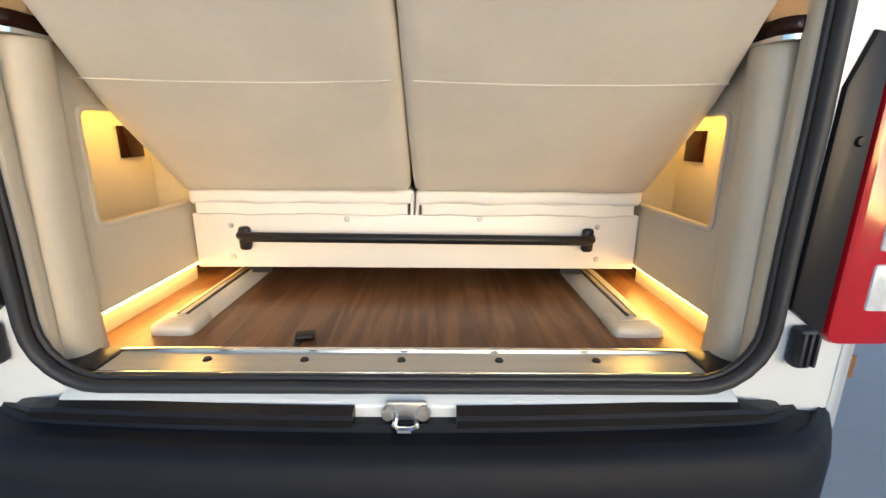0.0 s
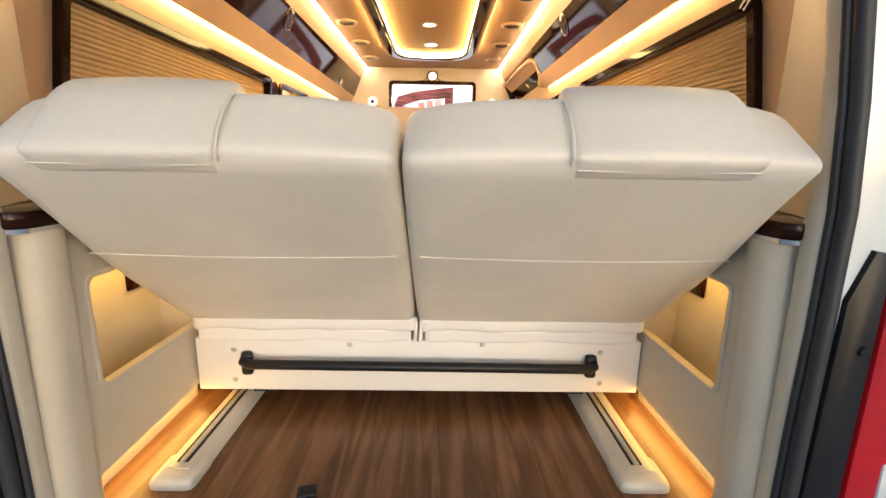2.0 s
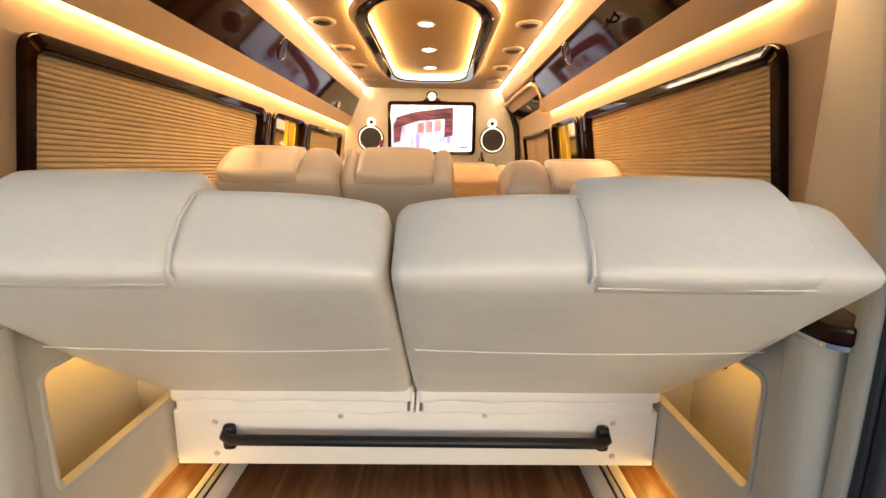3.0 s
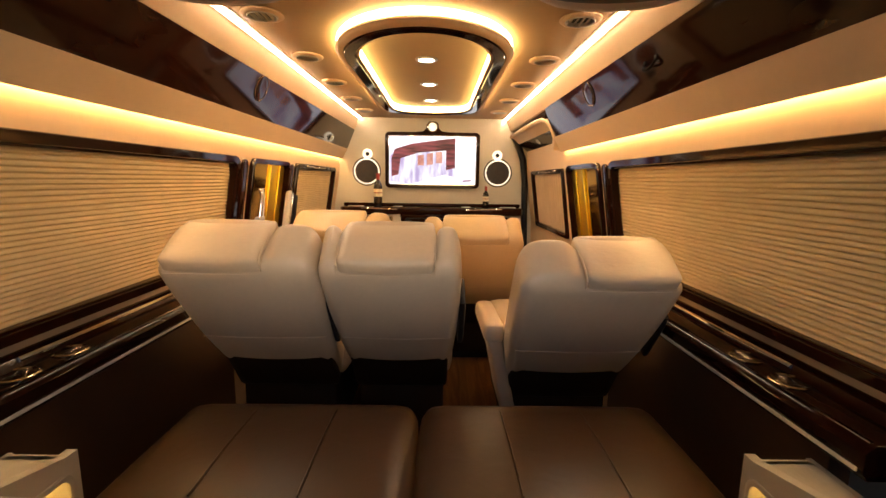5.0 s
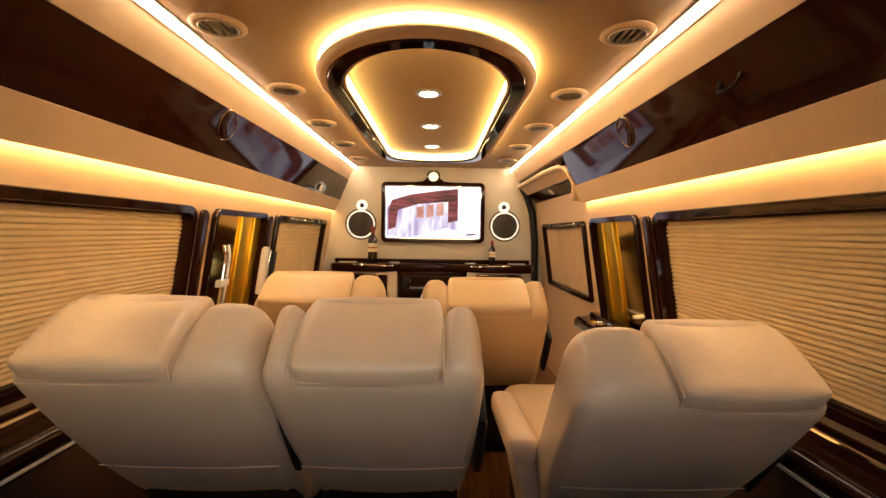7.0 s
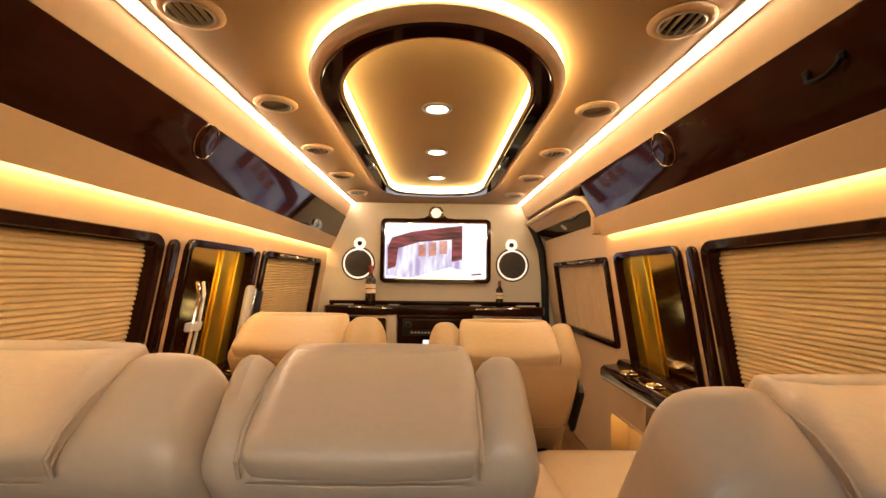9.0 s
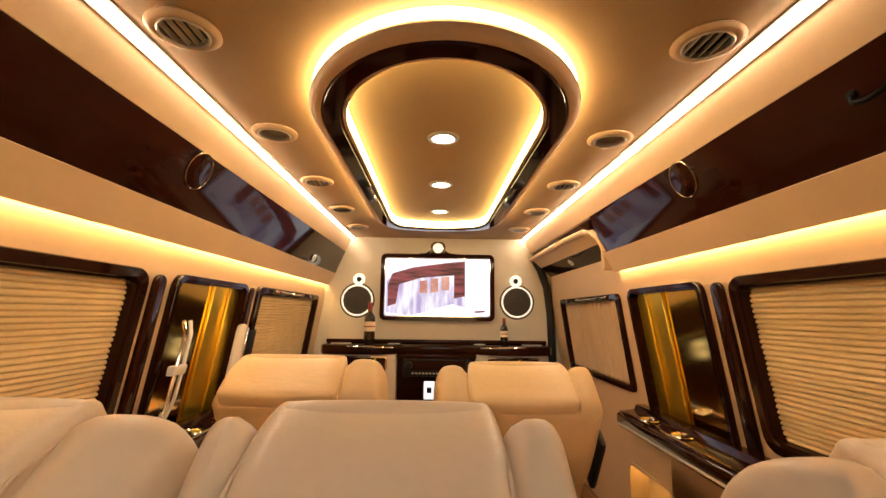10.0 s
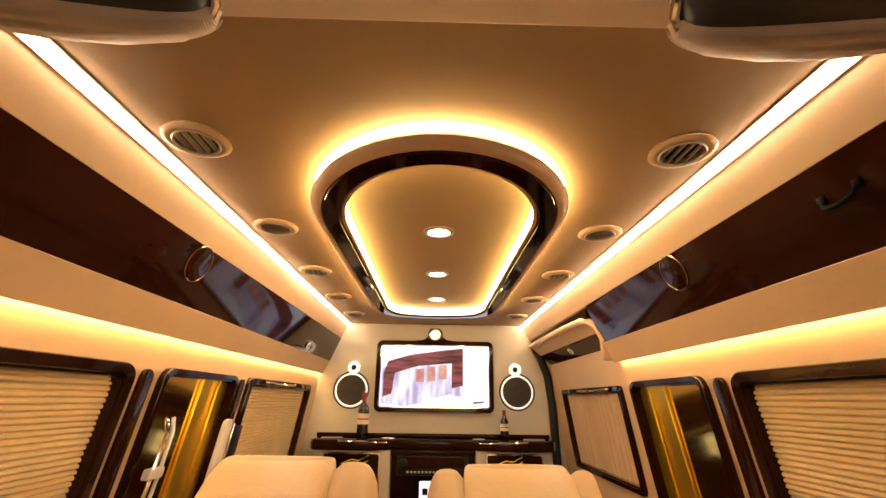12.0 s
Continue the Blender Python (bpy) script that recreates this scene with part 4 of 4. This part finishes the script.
# rear folding bench
F = back_frame(0.640, 1.362, -0.53, 0.43)
bench = thing("rear_bench", (CX, 1.25, FLOOR), "cream leather folding rear bench, backrests reclined, ivory base box", "bench seat")
# The bench takes the paler tint, with daylight put into its colour.
backrest(bench, F, CX - 0.625, CX - 0.010, 0.132, 0.69, (0.045, 0.0), M_LEATHER_DAY, (CX - 0.505, CX - 0.247), 0.285, outer=-1)
backrest(bench, F, CX - 0.003, CX + 0.630, 0.132, 0.69, (0.0, 0.045), M_LEATHER_DAY, (CX + 0.230, CX + 0.495), 0.285, outer=1)
bx0, bx1 = -0.602, 0.647
part("base_box", box(bx0, bx1, 1.195, 1.52, 0.712, 0.868, bevel=0.004), M_IVORY, bench, "ivory laminate base box")
for a, b in ((bx0 + 0.004, 0.014), (0.022, bx1 - 0.004)):
    hc = part("hinge_cover", rbox((b - a, 0.09, 0.046), 0.014, Matrix.Translation(((a + b) / 2, 1.226, 0.918)), n=26, puff=0.003, shape=lambda o: Vector((o.x, o.y + 0.0025 * math.sin(o.x * 31 + 2), o.z + 0.002 * math.sin(o.x * 23) + 0.0012 * math.sin(o.x * 71)))), M_IVORY, bench, "folded ivory leather hinge cover")
    part("flap", rbox((b - a - 0.03, 0.012, 0.034), 0.005, Matrix.Translation(((a + b) / 2, 1.190, 0.884)), n=30, shape=lambda o: Vector((o.x, o.y + 0.003 * math.sin(o.x * 27), o.z + (0.0018 * math.sin(o.x * 19 + 1) + 0.0012 * math.sin(o.x * 53)) * (0.5 - o.z / 0.034)))), M_IVORY, hc, "wavy ivory leather flap")
    part("flap_backing", box(a + 0.02, b - 0.02, 1.196, 1.250, 0.8685, 0.900), M_IVORY, hc, "", False)
    # Cushion is coloured dark because hardly any light reaches it.
    part("cushion", rbox((b - a - 0.006, 0.46, 0.15), 0.045, Matrix.Translation(((a + b) / 2, 1.405, 1.005)), n=12, puff=0.012), M_SHADED_SEAT, bench, "leather seat cushion, coloured dark brown for the shade on it")
    for k in (0.33, 0.66):
        xs = a + (b - a) * k
        part("cushion_seam", tube([(xs, 1.25, 1.089), (xs, 1.40, 1.093), (xs, 1.56, 1.087), (xs, 1.625, 1.06)], 0.0025, seg=6), M_SHADED_SEAT, bench, "stitched seam")
# Unseen dark sheet, added to keep bounced light off the second row backs.
part("bounce_cover", rbox((1.20, 0.02, 0.52), 0.009, F @ Matrix.Translation((CX, 0.134, -0.40)), n=6), M_SHADED_SEAT, bench, "unseen dark cover added to cut light bounced off the bench front")
for x in (0.012, 0.026):
    part("pull_strap", rbox((0.010, 0.014, 0.062), 0.004, Matrix.Translation((x, 1.186, 0.898)) @ Matrix.Rotation(radians(3), 4, "Y"), n=5), M_IVORY, bench, "narrow ivory pull strap")
bar = part("grab_bar", tube([(-0.462, 1.190, 0.815), (-0.458, 1.165, 0.812), (-0.44, 1.155, 0.810), (0.49, 1.155, 0.805), (0.506, 1.165, 0.807), (0.51, 1.190, 0.81)], 0.0135, seg=14), M_BLACK, bench, "black tubular grab bar")
for x in (-0.456, 0.503):
    part("bar_mount", rbox((0.032, 0.024, 0.068), 0.010, Matrix.Translation((x, 1.184, 0.800)), n=5), M_BLACK, bar, "black mount")
for x, z in ((-0.497, 0.834), (-0.173, 0.853), (0.199, 0.857), (0.533, 0.836), (-0.499, 0.743), (0.538, 0.741)):
    part("screw", lathe([(0.0, 0.003), (0.006, 0.0025), (0.008, 0.0)], turn_to((x, 1.195, z), (0, -1, 0)), seg=12), M_STEEL, bench, "small metal screw")
for x in (-0.44, 0.48):
    part("slider_foot", box(x - 0.03, x + 0.03, 1.24, 1.50, 0.682, 0.712), M_BLACK, bench, "black slider foot")

for x0, x1 in ((-0.553, -0.460), (0.482, 0.590)):
    r = thing("floor_rail", ((x0 + x1) / 2, 0.9, FLOOR), "ivory floor seat rail with dark centre groove", "seat rail", "bench floor rails")
    c = (x0 + x1) / 2
    prof = [(x0, FLOOR), (x0 + 0.006, FLOOR + 0.016), (x0 + 0.022, FLOOR + 0.028), (x1 - 0.022, FLOOR + 0.028), (x1 - 0.006, FLOOR + 0.016), (x1, FLOOR)]
    part("rail", prism(prof, 0.915, 1.95), M_RAIL, r)
    part("end_cap", rbox((x1 - x0 + 0.006, 0.10, 0.044), 0.018, Matrix.Translation((c, 0.928, FLOOR + 0.004)), n=7), M_RAIL, r, "rounded ivory end cap")
    for dx in (-0.010, 0.010):
        part("groove", box(c + dx - 0.003, c + dx + 0.003, 0.935, 1.94, FLOOR + 0.0275, FLOOR + 0.0295), M_BLACK, r, "dark groove", False)
    part("groove_plate", box(c - 0.006, c + 0.006, 0.935, 1.94, FLOOR + 0.0276, FLOOR + 0.031), M_STEEL, r, "bright slide plate", False)


def captain(cx, w, y, z, pad, tip, label, group, lobes, outer=0, arms=()):
    """Reclined captain seat."""
    t = thing("captain_seat", (cx, y + 0.35, FLOOR), label, "seat", group)
    f = back_frame(y, z, -0.563, 0.826)
    # The front row takes the tint that has warm LED light in its colour.
    backrest(t, f, cx - w / 2, cx + w / 2, 0.15, 0.68, tip, M_LEATHER if y < 2 else M_LEATHER_LED, pad, 0.315, lobes, outer, 0.12)
    m = M_LEATHER if y < 2 else M_LEATHER_LED
    # Added dark panel: the leather back runs on here but lies in shade.
    part("shade_panel", rbox((w * 0.86, 0.05, 0.24), 0.02, f @ Matrix.Translation((cx, 0.062, -0.54)), n=6), M_SEAT_SHADE, t, "dark panel added for the shade low on the seat back")
    part("cushion", rbox((w - 0.02, 0.52, 0.16), 0.05, Matrix.Translation((cx, y + 0.70, 1.02)) @ Matrix.Rotation(radians(4), 4, "X"), n=9, puff=0.01), m, t, "leather seat cushion")
    # The base is coloured dark for the shade beneath the cushion.
    part("base", box(cx - w / 2 + 0.04, cx + w / 2 - 0.04, y + 0.40, y + 0.92, FLOOR + 0.05, 0.955, bevel=0.015), M_SEAT_SHADE, t, "padded base, coloured dark for the shade under the seat")
    part("pedestal", box(cx - 0.15, cx + 0.15, y + 0.45, y + 0.86, FLOOR, FLOOR + 0.05), M_BLACK, t, "black pedestal")
    for ax in arms:
        part("armrest", rbox((0.075, 0.40, 0.075), 0.026, Matrix.Translation((ax, y + 0.54, 1.135)) @ Matrix.Rotation(radians(-3), 4, "X"), n=7), m, t, "padded leather armrest")
        part("arm_panel", rbox((0.055, 0.24, 0.30), 0.02, Matrix.Translation((ax, y + 0.47, 0.99)), n=6, shape=lambda o: Vector((o.x + math.copysign(0.06, cx - ax) * max(0.0, (0.15 - o.z) / 0.3), o.y, o.z))), m, t, "leather arm support")
    part("side_cover", rbox((0.022, 0.11, 0.20), 0.010, f @ Matrix.Translation((cx + w / 2 + 0.008, 0.08, -0.26)), n=5), M_BLACK, t, "black side cover")
    return t


captain(-0.478, 0.425, 1.640, 1.434, (-0.665, -0.405), (0.0, 0.0), "cream leather captain seat with draped headrest cushion beside the window", "second row seats", [(-0.405, -0.266)], -1)
captain(-0.068, 0.39, 1.640, 1.434, (-0.204, 0.052), (0.0, 0.0), "cream leather captain seat with centred headrest cushion beside the aisle", "second row seats", [(-0.263, -0.204), (0.052, 0.127)])
captain(0.505, 0.44, 1.628, 1.400, (0.452, 0.700), (0.0, 0.0), "cream leather captain seat with padded armrest beside the aisle", "second row seats", [(0.285, 0.452)], 1, arms=(0.262,))
captain(-0.408, 0.50, 2.500, 1.405, (-0.61, -0.285), (0.02, 0.0), "front captain seat in cream leather tinted for warm light, with headrest cushion", "front row seats", [(-0.285, -0.158)], -1, arms=(-0.145,))
captain(0.232, 0.50, 2.500, 1.390, (0.085, 0.385), (0.0, 0.02), "front captain seat in cream leather tinted for warm light, facing the television", "front row seats", [(-0.018, 0.085), (0.385, 0.482)], 0, arms=(-0.03, 0.49))


# ---- cargo end: side panels, columns, sill, rings ----
for s, nm in ((-1, "left"), (1, "right")):
    xf = CX + s * 0.63
    bm = bmesh.new()
    ys, zs = (0.83, 0.872, 1.25, 1.275), (0.722, 0.900, 1.128, 1.255)
    for a, b in zip(ys, ys[1:]):
        for c, d in zip(zs, zs[1:]):
            if not ((a, b) == ys[1:3] and (c, d) == zs[1:3]):
                add_box(bm, min(xf, xf + s * 0.02), max(xf, xf + s * 0.02), a, b, c, d)
    bmesh.ops.remove_doubles(bm, verts=bm.verts, dist=1e-5)
    for v in bm.verts:
        if v.co.z > 1.25 and v.co.y > 1.0:
            v.co.z = 1.165
    side = thing("cargo_side_panel", (xf, 1.2, FLOOR), "beige leather cargo side panel with warm-lit niche", "side panel", "cargo side panels")
    part("panel", bm, M_TRIM, side, "", False)
    part("niche_back", box(min(xf + s * 0.115, xf + s * 0.125), max(xf + s * 0.115, xf + s * 0.125), 0.84, 1.27, 0.78, 1.16), M_TRIM, side, "beige niche back", False)
    for nm2, a, b, c, d in (("niche_floor", 0.872, 1.25, 0.785, 0.7995), ("niche_end", 0.856, 0.8715, 0.785, 1.16), ("niche_end", 1.2505, 1.265, 0.785, 1.16)):
        part(nm2, box(min(xf + s * 0.0205, xf + s * 0.1145), max(xf + s * 0.0205, xf + s * 0.1145), a, b, c, d), M_TRIM, side, "", False)
    part("niche_roof", box(min(xf + s * 0.0205, xf + s * 0.1145), max(xf + s * 0.0205, xf + s * 0.1145), 0.86, 1.26, 1.145, 1.16), M_TRIM, side, "", False)
    part("niche_led", box(min(xf + s * 0.030, xf + s * 0.050), max(xf + s * 0.030, xf + s * 0.050), 0.89, 1.24, 1.134, 1.1445), M_LED_N, side, "hidden warm LED", False)
    part("socket_plate", box(min(xf + s * 0.108, xf + s * 0.1145), max(xf + s * 0.108, xf + s * 0.1145), 1.13, 1.215, 1.02, 1.10, bevel=0.002), M_GLOSS, side, "dark gloss socket plate")
    part("niche_lip", ring_prism(rounded_rect(0.864, 1.258, 0.892, 1.136, 0.025), rounded_rect(0.874, 1.248, 0.902, 1.126, 0.02), xf, xf - s * 0.004, "x"), M_TRIM, side, "rounded niche edge")
    part("foot_board", box(min(xf + s * 0.045, xf + s * 0.055), max(xf + s * 0.045, xf + s * 0.055), 0.83, 1.275, FLOOR, 0.72), M_TRIM, side, "recessed foot board", False)
    part("foot_led", box(min(xf + s * 0.022, xf + s * 0.040), max(xf + s * 0.022, xf + s * 0.040), 0.845, 1.27, 0.706, 0.7215), M_LED_N, side, "warm LED under the panel edge", False)

    col = thing("corner_column", (xf + s * 0.05, 0.80, FLOOR), "rounded beige leather corner column with dark gloss cap", "column", "corner columns")
    bm = bmesh.new()
    loops = []
    for z, k in ((FLOOR + 0.002, 0.0), (FLOOR + 0.05, 0.006), (0.85, 0.004), (1.05, -0.004), (1.20, -0.010), (1.236, -0.012)):
        q = rounded_rect(-0.015 + k * 0.5, 0.20, 0.745 - k, 0.848, 0.042)
        loops.append([bm.verts.new((xf + s * u, v, z)) for u, v in q])
    for la, lb in zip(loops, loops[1:]):
        for i in range(len(la)):
            j = (i + 1) % len(la)
            bm.faces.new((la[i], la[j], lb[j], lb[i]))
    bm.faces.new(loops[0])
    bm.faces.new(loops[-1])
    part("body", bm, M_TRIM, col, "beige leather body")
    q = [(xf + s * u, v) for u, v in rounded_rect(-0.02, 0.19, 0.735, 0.90, 0.03)]
    part("chrome_line", prism(q, 1.2365, 1.244, "z"), M_CHROME, col, "thin chrome line")
    part("cap", prism(q, 1.2445, 1.272, "z", bevel=0.004), M_GLOSS, col, "dark gloss cap")

    # lining from the column to the window wall and up the rear pillar
    xo = CX + s * 0.655
    setting("rear_pillar_" + nm, prism([(xo, 0.716), (xo + s * 0.012, 0.745), (s * 0.80, 1.03), (s * 0.86, 1.03), (s * 0.89, 0.90), (xo + s * 0.06, 0.716)], 1.273, 2.19, "z"), M_TRIM, "beige leather rear pillar lining", "pillar")
    bm = bmesh.new()
    loops = []
    for z, k in ((FLOOR + 0.002, 0.0), (0.75, 0.0), (1.0, 0.0), (1.35, 0.002), (1.50, 0.012), (1.70, 0.045), (1.90, 0.10), (2.10, 0.19)):
        q = rounded_rect(-0.018 - k, 0.05, 0.690 + 0.012, 0.752, 0.02)
        loops.append([bm.verts.new((xo + s * u, v, z)) for u, v in q])
    for la, lb in zip(loops, loops[1:]):
        for i in range(len(la)):
            j = (i + 1) % len(la)
            bm.faces.new((la[i], la[j], lb[j], lb[i]))
    bm.faces.new(loops[0])
    bm.faces.new(loops[-1])
    setting("rear_pillar_trim_" + nm, bm, M_TRIM, "padded beige trim round the tailgate opening", "pillar trim")
    setting("wheel_housing_" + nm, box(min(s * 0.80, s * 0.88), max(s * 0.80, s * 0.88), 0.86, 1.145, FLOOR, 1.255), M_BLACK, "dark inner side of the body", "body side")

sill = thing("sill_plate", (0.02, 0.76, FLOOR), "brushed steel sill plate with five bolts", "sill plate")
part("plate", prism([(0.712, 0.640), (0.712, 0.652), (0.720, 0.657), (0.785, 0.657), (0.797, 0.663), (0.803, 0.657), (0.803, 0.640)], -0.548, 0.588, "x"), M_STEEL, sill, "brushed steel plate")
for y0, y1 in ((0.7125, 0.7185), (0.789, 0.801)):
    part("edge_strip", box(-0.548, 0.588, y0, y1, 0.6565, 0.6655 if y0 > 0.75 else 0.659, bevel=0.001), M_CHROME, sill, "bright polished edge strip")
for x in (-0.364, -0.175, 0.014, 0.205, 0.396):
    part("bolt", lathe([(0.0, 0.004), (0.007, 0.004), (0.009, 0.0)], Matrix.Translation((x, 0.762, 0.657)), seg=10), M_BLACK, sill, "dark bolt")
for a, b in ((-0.625, -0.549), (0.589, 0.665)):
    part("end_cap", box(a, b, 0.715, 0.80, 0.640, 0.664, bevel=0.006), M_BLACK, sill, "black end cap")
pull = thing("floor_pull_ring", (-0.215, 0.85, FLOOR), "black pull handle with short strap on the floor", "pull ring")
part("grip", rbox((0.042, 0.034, 0.014), 0.006, Matrix.Translation((-0.206, 0.868, FLOOR + 0.008)) @ Matrix.Rotation(0.25, 4, "Z"), n=6), M_BLACK, pull, "black grip")
part("strap", box(-0.219, -0.207, 0.805, 0.856, FLOOR, FLOOR + 0.005), M_BLACK, pull, "short strap", False)

# ---- van rear: body rim, seal, bumper, lamps ----
van = thing("van_body", (CX, 0.70, 0.0), "white van rear body, dark bumper, red tail lamps", "van")


def opening(o=0.0):
    """Outline of the tailgate opening, grown by o."""
    h, z0, r = 0.648 + o, 0.648 - o, 0.115 + o
    half = [(0.0, z0), (0.2, z0), (0.4, z0)]
    half += [(h - r + r * math.sin(radians(a)), z0 + r - r * math.cos(radians(a))) for a in range(0, 91, 15)]
    half += [(h, 0.9), (h + 0.003, 1.1), (h + 0.002, 1.3), (h - 0.012, 1.45), (h - 0.035, 1.6), (h - 0.07, 1.75), (h - 0.12, 1.9), (h - 0.18, 2.02 + o), (h - 0.28, 2.09 + o), (0.2, 2.11 + o), (0.0, 2.11 + o)]
    full = half + [(-x, z) for x, z in half[-2:0:-1]]
    return [(CX + x, z) for x, z in full]


def outer():
    pts = []
    for x, z in opening():
        d = x - CX
        k = 1.0 if 0.66 < z < 2.0 else min(1.0, abs(d) / 0.5)
        pts.append((CX + math.copysign(0.648 + 0.14, d) * k if abs(d) > 0.01 else CX, 0.50 if z < 0.70 else (2.33 if z > 2.0 else z)))
    return pts


part("rear_frame", ring_prism(outer(), opening(0.012), 0.716, 0.690, "y"), M_WHITE, van, "white painted rear frame")
part("weatherstrip", tube([(x, 0.690, z) for x, z in opening(0.006)], 0.0125, True, seg=10), M_RUBBER, van, "black rubber weatherstrip")
part("weatherstrip_lip", tube([(x, 0.704, z) for x, z in opening(-0.004)], 0.007, True, seg=8), M_RUBBER, van, "inner rubber lip")
bm = bmesh.new()
prof = [(0.70, 0.648), (0.690, 0.640), (0.672, 0.632), (0.664, 0.618), (0.664, 0.52), (0.70, 0.52)]
prism(prof, CX - 0.60, CX + 0.60, "x", bm)
part("sill_panel", bm, M_WHITE, van, "white painted sill below the opening")

# bumper: swept section that curves forward at its ends
bm = bmesh.new()
sec = [(0.72, 0.598), (0.668, 0.600), (0.640, 0.603), (0.632, 0.592), (0.604, 0.588), (0.596, 0.596), (0.578, 0.592), (0.562, 0.575), (0.552, 0.53), (0.552, 0.44), (0.566, 0.37), (0.60, 0.345), (0.72, 0.345)]
loops = []
for k in range(33):
    u = (k / 32) * 2 - 1
    x = CX + 0.86 * math.copysign(abs(u) ** 0.9, u)
    dy = 0.035 * u * u + 0.20 * max(0.0, abs(u) - 0.72) ** 2 / 0.0784
    loops.append([bm.verts.new((x, y + dy, z + 0.012 * u * u)) for y, z in sec])
for la, lb in zip(loops, loops[1:]):
    for i in range(len(sec)):
        j = (i + 1) % len(sec)
        bm.faces.new((la[i], lb[i], lb[j], la[j]))
bm.faces.new(loops[0])
bm.faces.new(loops[-1][::-1])
bump = part("bumper", bm, M_BUMPER, van, "dark charcoal plastic bumper")
for a, b in ((-0.665, -0.060), (0.118, 0.705)):
    bm = bmesh.new()
    loops = []
    for k in range(15):
        x = a + (b - a) * k / 14
        u = (x - CX) / 0.86
        dy, dz = 0.030 * u * u + 0.20 * max(0.0, abs(u) - 0.72) ** 2 / 0.0784, 0.012 * u * u
        e = 0.35 + 0.65 * min(1.0, (0.70 - abs(x - CX)) / 0.10)
        loops.append([bm.verts.new((x, y + dy, 0.600 + (z - 0.600) * e + dz)) for y, z in ((0.668, 0.596), (0.668, 0.620), (0.662, 0.625), (0.641, 0.618), (0.636, 0.612), (0.636, 0.596))])
    for la, lb in zip(loops, loops[1:]):
        for i in range(6):
            bm.faces.new((la[i], lb[i], lb[(i + 1) % 6], la[(i + 1) % 6]))
    bm.faces.new(loops[0])
    bm.faces.new(loops[-1][::-1])
    part("step_pad", bm, M_BLACK, bump, "black step pad", False)
stk = part("striker_plate", box(-0.006, 0.066, 0.655, 0.664, 0.585, 0.635, bevel=0.004), M_STEEL, van, "steel striker plate")
part("striker_loop", tube([(0.012, 0.655, 0.60), (0.012, 0.628, 0.604), (0.020, 0.620, 0.606), (0.040, 0.620, 0.606), (0.048, 0.628, 0.604), (0.048, 0.655, 0.60)], 0.006), M_CHROME, stk, "bright striker loop")
for x in (0.0, 0.06):
    part("striker_bolt", lathe([(0.0, 0.010), (0.010, 0.009), (0.014, 0.0)], turn_to((x, 0.654, 0.615), (0, -1, 0)), seg=10), M_STEEL, stk, "bolt head")
for s in (-1, 1):
    xb = CX + s * 0.695
    stop = part("bump_stop", rbox((0.034, 0.03, 0.075), 0.010, Matrix.Translation((xb, 0.675, 0.735)), n=5), M_RUBBER, van, "black rubber bump stop")
    for k in range(3):
        part("rib", box(xb - 0.016 + k * 0.012, xb - 0.010 + k * 0.012, 0.654, 0.664, 0.705, 0.765, bevel=0.002), M_RUBBER, stop, "rib")
    fl = part("lamp_surround", prism([(CX + s * 0.668, 0.80), (CX + s * 0.733, 0.752), (CX + s * 0.735, 1.235), (CX + s * 0.705, 1.24), (CX + s * 0.676, 1.16)], 0.73, 0.680, "y", bevel=0.006), M_BLACK, van, "black lamp surround")
    lamp = part("tail_lamp", prism(rounded_rect(min(CX + s * 0.736, CX + s * 0.862), max(CX + s * 0.736, CX + s * 0.862), 0.735, 1.24, 0.025), 0.86, 0.676, "y", bevel=0.012), M_RED, van, "red tail lamp lens")
    for za, zb in ((0.80, 0.885), (0.905, 0.99)):
        part("clear_segment", box(min(CX + s * 0.785, CX + s * 0.867), max(CX + s * 0.785, CX + s * 0.867), 0.671, 0.85, za, zb, bevel=0.008), M_CLEAR, lamp, "clear reflector segment")
    part("surround_screw", lathe([(0.0, 0.006), (0.007, 0.005), (0.009, 0.0)], turn_to((CX + s * 0.715, 0.680, 1.08), (0, -1, 0)), seg=10), M_BLACK, van, "dark screw")

# white corner skins beside the rear frame and the raised tailgate
for s in (-1, 1):
    q = [(CX + s * 0.785, 0.692), (CX + s * 0.83, 0.715), (CX + s * 0.875, 0.77), (CX + s * 0.90, 0.90), (CX + s * 0.86, 0.90), (CX + s * 0.785, 0.716)]
    part("corner_skin", prism(q, 0.50, 0.735, "z"), M_WHITE, van, "white painted lower corner")
    part("corner_skin", prism(q, 1.241, 2.32, "z"), M_WHITE, van, "white painted upper corner")
gate = part("tailgate", box(CX - 0.74, CX + 0.74, -0.55, 0.66, 0, 0.05, bevel=0.02), M_WHITE, van, "white raised tailgate")
gate.matrix_local = Matrix.Translation((0, 0.66 - 0.70, 2.30)) @ Matrix.Rotation(radians(-8), 4, "X") @ Matrix.Translation((0, 0.70 - 0.66, 0))
